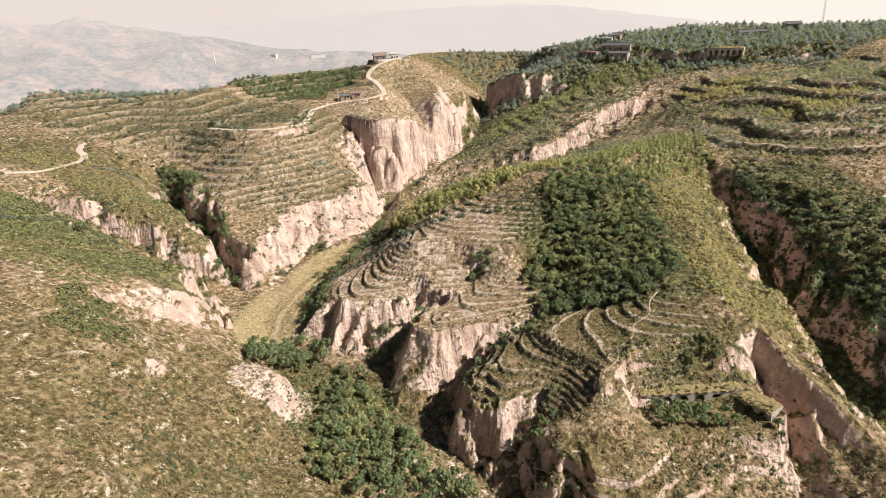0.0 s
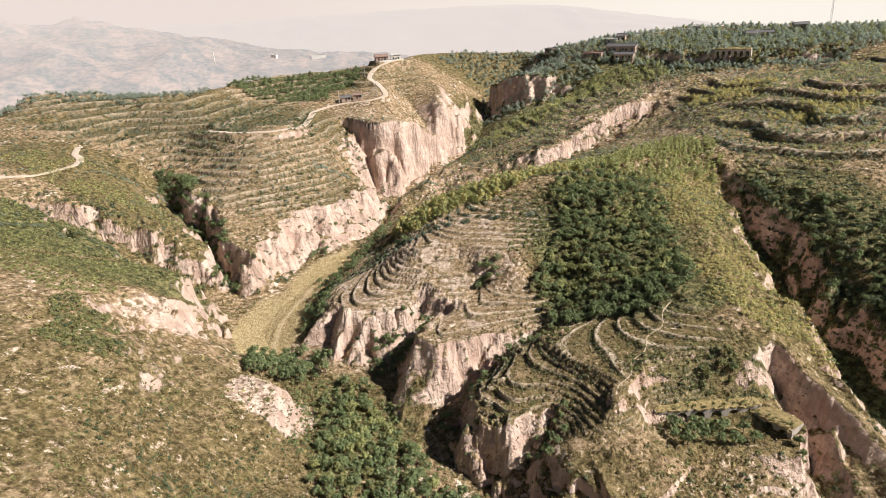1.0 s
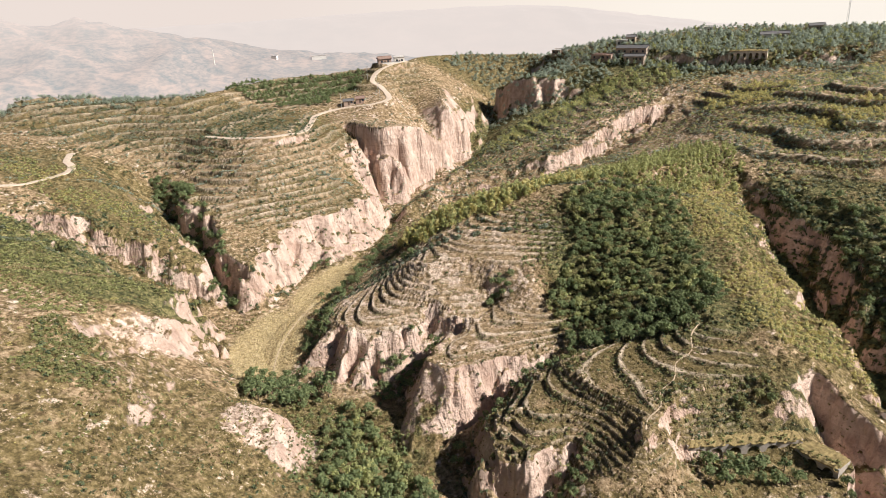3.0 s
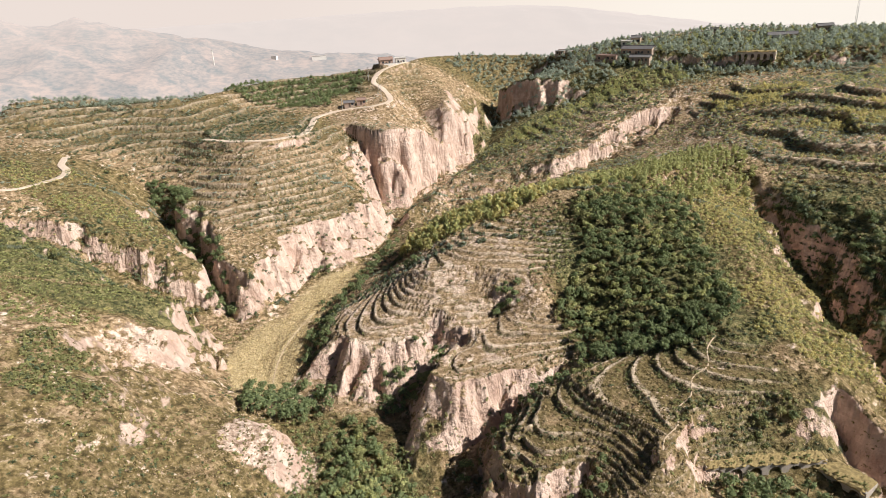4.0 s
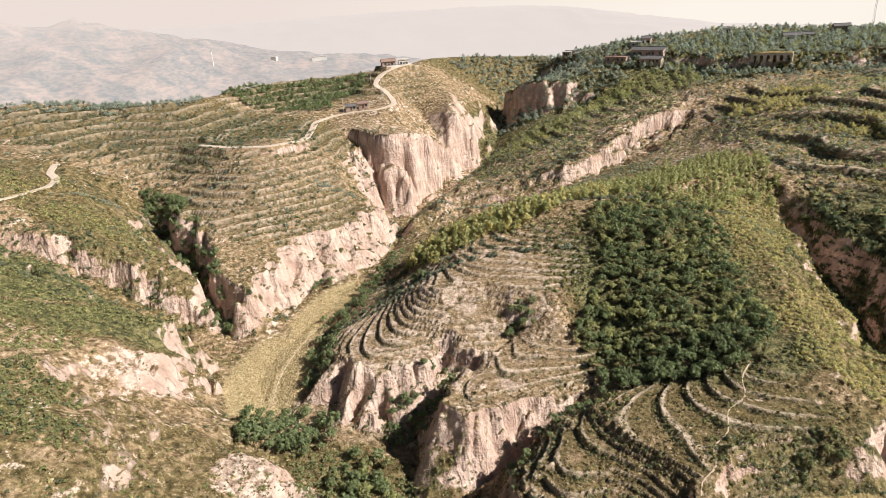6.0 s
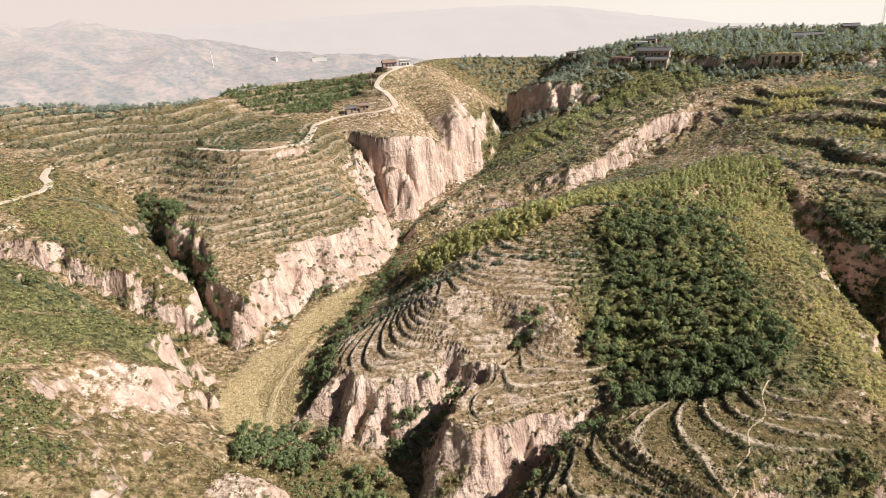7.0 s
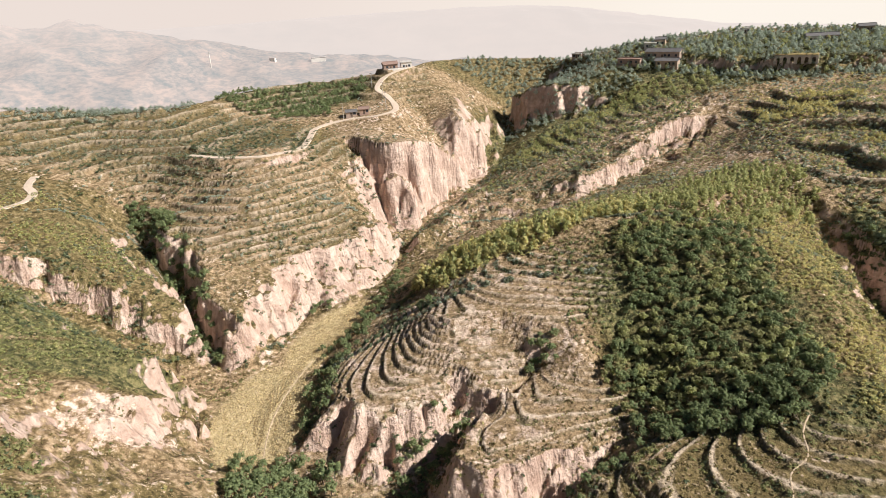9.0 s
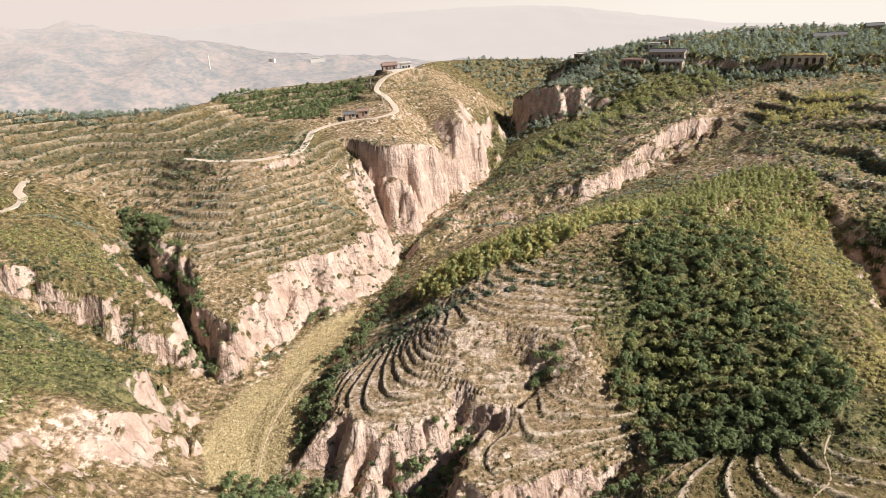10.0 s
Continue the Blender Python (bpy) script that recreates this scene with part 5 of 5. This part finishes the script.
cliff_bushes(900, 261, 0.4, 0.9, stuff_bush, 100, 240)
cliff_bushes(900, 269, 0.4, 0.85, stuff_olive, 100, 200)
cliff_bushes(1400, 262, 0.7, 1.4, stuff_bush, 240, 480)
cliff_bushes(1000, 263, 0.7, 1.3, stuff_olive, 260, 480)
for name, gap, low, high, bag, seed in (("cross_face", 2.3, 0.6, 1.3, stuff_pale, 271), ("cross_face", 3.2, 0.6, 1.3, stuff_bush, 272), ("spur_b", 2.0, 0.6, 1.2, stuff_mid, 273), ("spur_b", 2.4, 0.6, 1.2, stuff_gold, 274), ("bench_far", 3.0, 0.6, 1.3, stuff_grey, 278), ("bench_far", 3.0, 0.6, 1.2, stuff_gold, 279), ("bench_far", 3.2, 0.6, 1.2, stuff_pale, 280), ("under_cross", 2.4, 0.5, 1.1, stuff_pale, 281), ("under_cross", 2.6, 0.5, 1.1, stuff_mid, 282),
                                        ("spur_b_face", 1.9, 0.6, 1.2, stuff_bush, 285), ("spur_b_face", 2.4, 0.6, 1.1, stuff_olive, 286), ("tier", 2.6, 0.3, 0.6, stuff_olive, 275), ("wood_skirt", 1.8, 0.4, 0.9, stuff_olive, 283), ("wood_skirt", 2.2, 0.4, 0.9, stuff_bush, 284), ("prom_rows", 3.4, 0.8, 1.6, stuff_bush, 276), ("prom_rows", 3.0, 0.7, 1.3, stuff_pale, 277)):
    x, y = spots(STANDS[name], gap, seed, grow=4.0)
    thick = vnoise(x, y, 13, seed) + 0.6 * vnoise(x, y, 5, seed) > {"prom_rows": 0.05, "bench_far": 0.1}.get(name, -0.15)
    x, y = x[thick], y[thick]
    rs = np.random.default_rng(seed)
    bag.append(sown(SHRUBS, x, y, height(x, y) - 0.1, rs.uniform(low, high, len(x)), rs.uniform(0.6, 1.1, len(x)), seed))
tufts_dry, tufts_straw = [], []
for bag, count, seed, r1, low, high in ((tufts_dry, 7000, 251, 260, 0.4, 0.9), (tufts_straw, 7500, 253, 260, 0.25, 0.6), (tufts_dry, 2200, 255, 400, 0.6, 1.1), (tufts_straw, 2600, 257, 400, 0.6, 1.0)):
    rs, x, y = loose(count, seed, 85 if r1 < 300 else 240, r1)
    ok = (crop_mask(x, y) < 0.3) & (vnoise(x, y, 9, seed) + 0.5 * vnoise(x, y, 27, seed) > -0.25) & clear_of_roads(x, y)
    x, y = x[ok], y[ok]
    tall = rs.uniform(0.9, 1.9, len(x))
    bag.append(sown(TUFTS, x, y, height(x, y) - 0.05, rs.uniform(low, high, len(x)), tall, seed + 1))

GRASS_DRY = leaf_material("dry_grass", (0.11, 0.092, 0.036), (0.27, 0.22, 0.095), (0.42, 0.34, 0.18))
GRASS_STRAW = leaf_material("bleached_grass", (0.34, 0.25, 0.135), (0.54, 0.415, 0.255), (0.66, 0.53, 0.36))
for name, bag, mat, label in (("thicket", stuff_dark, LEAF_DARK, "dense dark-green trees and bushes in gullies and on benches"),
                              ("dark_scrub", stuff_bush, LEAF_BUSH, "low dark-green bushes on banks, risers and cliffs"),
                              ("poplars", stuff_grey, LEAF_HAZED_GREY, "grey-green trees round the ridge-top village, haze put into the leaf colour"),
                              ("wormwood", stuff_pale, LEAF_HAZED_PALE, "grey-green brush on the far terraces and benches, haze put into the leaf colour"),
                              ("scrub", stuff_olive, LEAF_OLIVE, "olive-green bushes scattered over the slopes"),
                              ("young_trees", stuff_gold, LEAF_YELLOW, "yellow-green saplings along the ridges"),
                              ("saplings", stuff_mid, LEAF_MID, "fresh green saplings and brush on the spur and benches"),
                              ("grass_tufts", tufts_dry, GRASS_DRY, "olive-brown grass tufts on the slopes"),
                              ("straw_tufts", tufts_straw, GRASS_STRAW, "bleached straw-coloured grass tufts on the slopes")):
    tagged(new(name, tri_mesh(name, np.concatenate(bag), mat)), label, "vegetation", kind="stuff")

# ripe crop on the valley field
cx, cy = spots([(-92, 186), (-92, 242), (-74, 246), (-52, 290), (-40, 290), (-54, 240), (-58, 190)], 0.8, 301, 0.4)
m = crop_mask(cx, cy) > 0.5
c_half, c_line, c_z = ROUTES["field_track"]
for px, py in c_line:
    m &= (cx - px) ** 2 + (cy - py) ** 2 > 0.6
cx, cy = cx[m], cy[m]
rs = np.random.default_rng(302)
STALKS = [leaf_cloud(np.random.default_rng(70 + s), [(0, 0, 0.5, 0.3)], 7, 0.26, 1.6) for s in range(3)]
GRAIN = leaf_material("ripe_maize", (0.42, 0.32, 0.15), (0.66, 0.53, 0.30), (0.50, 0.44, 0.20))
tagged(new("crop_plants", tri_mesh("crop_plants", sown(STALKS, cx, cy, height(cx, cy) - 0.12, rs.uniform(0.45, 0.85, len(cx)), rs.uniform(0.7, 1.1, len(cx)), 303), GRAIN)),
       "ripening yellow crop in a valley-floor field", "crop", kind="stuff")


# ---- tracks ----
def road_strip(name, label, mat=ROAD_DIRT):
    half, c, zz = ROUTES[name]
    lift = 0.38 if half > 1 else 0.05
    d = np.gradient(c, axis=0)
    d /= np.linalg.norm(d, axis=1, keepdims=True)
    side = np.stack([-d[:, 1], d[:, 0]], 1)
    w = half * (1 + 0.14 * vnoise(c[:, 0], c[:, 1], 6, 41))
    verts, faces = [], []
    for p, s, z, k in zip(c, side, zz, w):
        verts += [(*(p - s * (k + 0.3)), z - 0.5), (*(p - s * k), z + lift), (*p, z + lift + 0.05), (*(p + s * k), z + lift), (*(p + s * (k + 0.3)), z - 0.5)]
    for i in range(len(c) - 1):
        for j in range(4):
            faces.append((5 * i + j, 5 * i + j + 1, 5 * i + 6 + j, 5 * i + 5 + j))
    tagged(mesh_object(name, verts, faces, mat), label, "road", kind="structure")


road_strip("hill_road", "pale packed-earth road winding up the ridge")
road_strip("spur_road", "pale packed-earth road bend on the spur")
road_strip("terrace_path", "pale trodden footpath climbing between the terraces", TRODDEN)
road_strip("field_track", "narrow worn footpath through the crop field", TRODDEN)


# ---- buildings ----
def part(name, verts, faces, mat, parent, label=""):
    ob = mesh_object(name, verts, faces, mat, parent)
    return tagged(ob, label) if label else ob


def box(x0, x1, y0, y1, z0, z1):
    v = [(x, y, z) for z in (z0, z1) for y in (y0, y1) for x in (x0, x1)]
    return v, [(0, 2, 3, 1), (4, 5, 7, 6), (0, 1, 5, 4), (2, 6, 7, 3), (0, 4, 6, 2), (1, 3, 7, 5)]


def settle(x, y, w=3.0):
    """The lowest ground under a footprint."""
    a = np.array([x - w, x + w, x - w, x + w, x]), np.array([y - w, y - w, y + w, y + w, y])
    return float(height(*a).min()), float(height(*a).max())


def house(x, y, turn, w, d, h, wall, roof, windows, label, flat=False):
    """A farmhouse facing its own -y side, with roof, door and windows."""
    low, high = settle(x, y, d / 2)
    root = new("farmhouse")
    root.matrix_world = pose(x, y, (low + high) / 2 + 0.1, 0, 0, turn)
    tagged(root, label, "house", "village houses")
    drop = (high - low) / 2 + 1.0
    part("wall", *box(-w / 2, w / 2, -d / 2, d / 2, -drop, h), wall, root)
    if flat:
        part("roof", *box(-w / 2 - 0.3, w / 2 + 0.3, -d / 2 - 0.4, d / 2 + 0.3, h + 0.003, h + 0.28), roof, root, "flat slab roof")
        part("parapet", *box(-w / 2 - 0.2, w / 2 + 0.2, d / 2 - 0.15, d / 2 + 0.15, h + 0.285, h + 0.75), wall, root)
    else:
        e, t, rise = 0.5, 0.18, d * 0.26
        v = [(-w / 2 - e, -d / 2 - e, h - 0.1), (w / 2 + e, -d / 2 - e, h - 0.1), (w / 2 + e, 0, h + rise), (-w / 2 - e, 0, h + rise), (w / 2 + e, d / 2 + e, h - 0.1), (-w / 2 - e, d / 2 + e, h - 0.1)]
        v = v + [(a, b, c + t) for a, b, c in v]
        f = [(0, 3, 2, 1), (3, 5, 4, 2), (6, 7, 8, 9), (9, 8, 10, 11), (0, 1, 7, 6), (4, 5, 11, 10), (1, 2, 8, 7), (2, 4, 10, 8), (3, 0, 6, 9), (5, 3, 9, 11)]
        part("roof", v, f, roof, root, "tiled gable roof")
        for k, sx in enumerate((-1, 1)):
            g = [(sx * w / 2, -d / 2, h), (sx * w / 2, d / 2, h), (sx * w / 2, 0, h + rise - 0.05)]
            g = g + [(a - sx * 0.25, b, c) for a, b, c in g]
            part("gable", g, [(0, 1, 2), (3, 5, 4), (0, 3, 4, 1), (1, 4, 5, 2), (2, 5, 3, 0)], wall, root)
        part("ridge", *box(-w / 2 - e, w / 2 + e, -0.18, 0.18, h + rise + 0.1, h + rise + 0.38), roof, root)
    part("door", *box(-0.55, 0.55, -d / 2 - 0.06, -d / 2 + 0.02, 0, 2.05), OLD_WOOD, root, "dark wooden door")
    for k in range(windows):
        cx = (k - (windows - 1) / 2) * (w / max(windows, 1))
        if abs(cx) < 1.3:
            cx += 1.7
        pane = part("window", *box(cx - 0.65, cx + 0.65, -d / 2 - 0.05, -d / 2 + 0.02, 0.95, 2.15), GLASS, root, "dark dusty window")
        fr = part("window_frame", *box(cx - 0.75, cx + 0.75, -d / 2 - 0.09, -d / 2 + 0.02, 2.16, 2.30), OLD_WOOD, pane)
    return root


VILLAGE = [
    (118, 455, -42, 21, 6.5, 3.6, MUD_WALL, ROOF_TILE, 5, False, "long mud-walled farmhouse with a grey tiled roof"),
    (117, 446, -36, 13, 5, 3.0, MUD_WALL, ROOF_TILE, 3, False, "low mud-walled outhouse with a grey tiled roof"),
    (100, 462, -45, 15, 5, 3.2, BRICK_WALL, ROOF_RED, 3, True, "red-brick courtyard house with a flat roof"),
    (117, 480, -20, 7, 5, 3.2, WHITEWASH, CONCRETE, 2, True, "small whitewashed house with a pale flat roof"),
    (124, 482, -25, 6, 5, 3.6, MUD_WALL, ROOF_TILE, 2, False, "mud-walled house among ridge-top trees"),
    (78, 512, -40, 7, 4.5, 3.0, MUD_WALL, CONCRETE, 2, True, "small ochre hut at the scarp edge"),
    (201, 446, -18, 9, 5.5, 3.3, WHITEWASH, ROOF_TILE, 2, False, "pale farmhouse with a dark tiled roof among trees"),
    (211, 446, -25, 6, 5, 3.0, MUD_WALL, ROOF_TILE, 1, False, "small tiled shed beside the farmhouse"),
    (177, 483, -15, 5.5, 4.5, 3.2, WHITEWASH, CONCRETE, 1, True, "small pale house on the skyline"),
    (240, 462, -15, 9, 5, 3.2, MUD_WALL, ROOF_TILE, 2, False, "mud-walled farmhouse on the ridge top"),
    (-48, 478, 15, 9, 5.5, 3.2, BRICK_WALL, ROOF_RED, 2, False, "brick farmhouse on the hilltop above the road"),
    (-38, 482, 10, 7, 5, 3.6, WHITEWASH, CONCRETE, 2, True, "whitewashed flat-roofed house on the hilltop"),
    (-59, 414, 6, 5, 4, 2.6, BRICK_WALL, ROOF_RED, 1, False, "small brick house beside the bend of the road"),
    (-66, 413, 10, 6, 4, 2.4, MUD_WALL, ROOF_TILE, 1, False, "small mud-walled roadside shed on the bend"),
]
for x, y, turn, w, d, h, wall, roof, n, flat, label in VILLAGE:
    house(x, y, turn, w, d, h, wall, roof, n, label, flat)


def courtyard_wall(x, y, turn, w, h, mat, label):
    low, high = settle(x, y, 3)
    root = new("courtyard_wall")
    root.matrix_world = pose(x, y, low, 0, 0, turn)
    tagged(root, label, "wall")
    part("wall", *box(-w / 2, w / 2, -0.2, 0.2, -1.5, h), mat, root)
    part("coping", *box(-w / 2 - 0.1, w / 2 + 0.1, -0.3, 0.3, h + 0.003, h + 0.16), ROOF_TILE, root)


courtyard_wall(92, 466, -58, 16, 2.6, BRICK_WALL, "reddish brick courtyard wall at the village edge")
courtyard_wall(-43, 473, 15, 12, 2.0, WHITEWASH, "white courtyard wall in front of the hilltop houses")


def arch_bay(parent, cx, w, h, half, spring, deep, mat, dark_door=True):
    """One bay of a cave dwelling: a wall with an arched mouth, a vault behind it and a timber front."""
    n = 12
    arc = [(-half, 0.0)] + [(-half * math.cos(math.pi * k / n), spring + half * math.sin(math.pi * k / n)) for k in range(n + 1)] + [(half, 0.0)]
    rim = []
    for k, (a, b) in enumerate(arc):
        if k in (0, 1):
            rim.append((-w / 2, b))
        elif k >= len(arc) - 2:
            rim.append((w / 2, b))
        else:
            rim.append((-w / 2 + w * (k - 1) / n, h))
    verts = [(cx + a, 0, b) for a, b in arc] + [(cx + a, 0, b) for a, b in rim] + [(cx + a, deep, b) for a, b in arc]
    m = len(arc)
    faces = []
    for k in range(m - 1):
        faces.append((k, m + k, m + k + 1, k + 1))
        faces.append((k + 1, 2 * m + k + 1, 2 * m + k, k))
    verts += [(cx - w / 2, 0, -1.5), (cx + w / 2, 0, -1.5), (cx - half, 0, -1.5), (cx + half, 0, -1.5), (cx - w / 2, 0, h), (cx + w / 2, 0, h)]
    b = 3 * m
    faces += [(b, m, 0, b + 2), (b + 3, m - 1, 2 * m - 1, b + 1), (m + 1, b + 4, m + 2), (2 * m - 3, b + 5, 2 * m - 2)]
    bay = part("arch", verts, faces, mat, parent)
    back = [(cx + a, deep - 0.02, c) for a, c in arc]
    front = part("timber_front", back, [tuple(range(m))], OLD_WOOD, bay, "dark weathered timber door front")
    return bay


def sod_roof(parent, total, h, deep, seed):
    """A lumpy earth roof with a ragged, drooping front edge and a few bushes."""
    rs = np.random.default_rng(seed)
    nx, ny = int(total / 0.45), 9
    verts, faces = [], []
    for j in range(ny + 1):
        for i in range(nx + 1):
            u, v = i / nx, j / ny
            ragged = 0.28 * math.sin(i * 0.9 + seed) * math.sin(i * 0.37) + rs.uniform(-0.12, 0.12)
            edge = min(u, 1 - u) * nx
            px = (u - 0.5) * (total + 0.5)
            py = -0.25 + v * (deep + 0.25) + (ragged if j == 0 else 0)
            pz = h + 0.12 + 0.32 * math.sin(math.pi * min(1.0, v * 1.6) * 0.5) + rs.uniform(-0.13, 0.13) - (0.25 if edge < 1 else 0)
            verts.append((px, py, pz - (0.18 + 0.15 * abs(ragged) if j == 0 else 0)))
    for j in range(ny):
        for i in range(nx):
            k = j * (nx + 1) + i
            faces.append((k, k + 1, k + nx + 2, k + nx + 1))
    n = len(verts)
    verts += [(a, b, h - 0.35) for a, b, c in verts]
    m = nx + 1
    rim = list(range(m)) + [j * m + nx for j in range(1, ny + 1)] + [ny * m + i for i in range(nx - 1, -1, -1)] + [j * m for j in range(ny - 1, 0, -1)]
    for p, q in zip(rim, rim[1:] + rim[:1]):
        faces.append((q, p, n + p, n + q))
    part("roof", verts, faces, SOD, parent, "lumpy overgrown earth roof")
    pts = []
    for k in range(int(total * 1.4)):
        form = SHRUBS[rs.integers(0, len(SHRUBS))] * rs.uniform(0.3, 0.75)
        pts.append(form + np.array([rs.uniform(-0.5, 0.5) * total, abs(rs.normal(0, 0.35)) * deep - 0.15, h + 0.25]))
    bush = new("bushes", tri_mesh("bushes", np.concatenate(pts), LEAF_OLIVE))
    bush.parent = parent
    tagged(bush, "olive bushes growing on the roof", kind="stuff")


def cave_row(x, y, z, turn, bays, w, h, half, spring, mat, label, roof_depth=3.0):
    root = new("cave_dwelling")
    root.matrix_world = pose(x, y, z, 0, 0, turn)
    tagged(root, label, "dwelling")
    total = bays * w
    for k in range(bays):
        arch_bay(root, (k - (bays - 1) / 2) * w, w, h, half, spring, 1.4, mat)
    sod_roof(root, total, h, roof_depth, int(abs(x) * 10))
    for sx in (-1, 1):
        part("end_wall", *box(min(sx * total / 2, sx * (total / 2 + 0.35)), max(sx * total / 2, sx * (total / 2 + 0.35)), 0.01, roof_depth, -1.5, h), mat, root)
    return root


cave_row(58.7, 138.6, 12.9, 1, 6, 4.3, 4.1, 1.4, 1.7, GREY_STONE, "abandoned row of stone-arched cave dwellings in the hillside", 3.6)
cave_row(72.0, 134.6, 12.3, -56, 3, 3.5, 3.3, 1.1, 1.5, GREY_STONE, "abandoned arched wing with an overgrown earth roof", 5.0)
cave_row(174, 412.5, 73.4, -31, 6, 3.4, 3.3, 0.9, 1.1, OLD_PLASTER, "row of pale plastered cave dwellings cut into the bank", 4.0)


# small storage holes in the foot of the knoll
def store_hole(x, y, z, turn, s):
    root = new("cave_store")
    root.matrix_world = pose(x, y, z, 0, 0, turn)
    tagged(root, "small dark storage cave dug into the loess knoll", "cave", "storage caves")
    arch_bay(root, 0, 2.4 * s, 2.6 * s, 0.75 * s, 0.9 * s, 1.5, MUD_WALL)


store_hole(-50.8, 147.3, 7.6, 20, 0.75)
store_hole(-48.8, 148.0, 6.4, 30, 0.6)


# ---- poles ----
def tube(a, b, ra, rb, n=8):
    d = (Vector(b) - Vector(a)).normalized()
    u = d.orthogonal().normalized()
    w = d.cross(u)
    v = []
    for p, q in ((a, ra), (b, rb)):
        for i in range(n):
            c = Vector(p) + (u * math.cos(i * 2 * math.pi / n) + w * math.sin(i * 2 * math.pi / n)) * q
            v.append(tuple(c))
    return v, [(i, (i + 1) % n, n + (i + 1) % n, n + i) for i in range(n)] + [tuple(range(n))[::-1], tuple(range(n, 2 * n))]


def power_pole(x, y, turn, h=9.0):
    z = float(height(np.array([x]), np.array([y]))[0])
    root = new("power_pole")
    root.matrix_world = pose(x, y, z, 0, 0, turn)
    tagged(root, "slim concrete power pole beside the road", "pole", "power poles")
    part("post", *tube((0, 0, -0.6), (0, 0, h), 0.16, 0.1), CONCRETE, root)
    part("crossarm", *box(-0.9, 0.9, -0.06, 0.06, h - 0.7, h - 0.56), OLD_WOOD, root)
    for k in (-0.8, 0.0, 0.8):
        part("insulator", *tube((k, 0, h - 0.555), (k, 0, h - 0.35), 0.05, 0.04, 6), GALVANISED, root)


for x, y, turn in ((-47, 418, 20), (-50, 436, 10), (-58, 455, 30), (-70, 410, 70)):
    power_pole(x, y, turn)


def mast(x, y, h, r, label):
    z = float(height(np.array([x]), np.array([y]))[0])
    root = new("radio_mast")
    root.matrix_world = pose(x, y, z, 0, 0, 15)
    tagged(root, label, "mast")
    for k in range(3):
        a = k * 2.094
        part("leg", *tube((math.cos(a) * r, math.sin(a) * r, -0.5), (math.cos(a) * r * 0.4, math.sin(a) * r * 0.4, h), 0.07, 0.05, 6), GALVANISED, root)
    for k in range(int(h / 2)):
        q = r * (1 - 0.6 * (k * 2 + 1) / h)
        for j in range(3):
            a, b = j * 2.094, (j + 1) * 2.094
            part("brace", *tube((math.cos(a) * q, math.sin(a) * q, k * 2), (math.cos(b) * q * 0.96, math.sin(b) * q * 0.96, k * 2 + 2), 0.03, 0.03, 4), GALVANISED, root)


mast(262, 466, 26, 0.8, "slender steel lattice mast on the ridge top")


# ---- across the wide valley ----
def factory_chimney(x, y, z, h):
    root = new("chimney")
    root.matrix_world = pose(x, y, z)
    tagged(root, "tall pale factory chimney far across the hazy valley", "chimney")
    part("stack", *tube((0, 0, -20), (0, 0, h), 1.4, 0.9, 12), WHITEWASH, root)
    part("rim", *tube((0, 0, h + 0.01), (0, 0, h + 1.2), 1.1, 1.1, 12), CONCRETE, root)


def far_shed(x, y, z, turn, w, d, h):
    root = new("long_shed")
    root.matrix_world = pose(x, y, z, 0, 0, turn)
    tagged(root, "long white shed on a ridge across the valley", "shed", "sheds across the valley")
    part("wall", *box(-w / 2, w / 2, -d / 2, d / 2, -12, h), WHITEWASH, root)
    part("roof", *box(-w / 2 - 0.6, w / 2 + 0.6, -d / 2 - 0.6, d / 2 + 0.6, h + 0.01, h + 0.7), CONCRETE, root)


factory_chimney(-530, 1509, 10, 32)
far_shed(-333, 1723, -3.5, 10, 36, 14, 6)
far_shed(-440, 1693, 5, -15, 14, 9, 5)
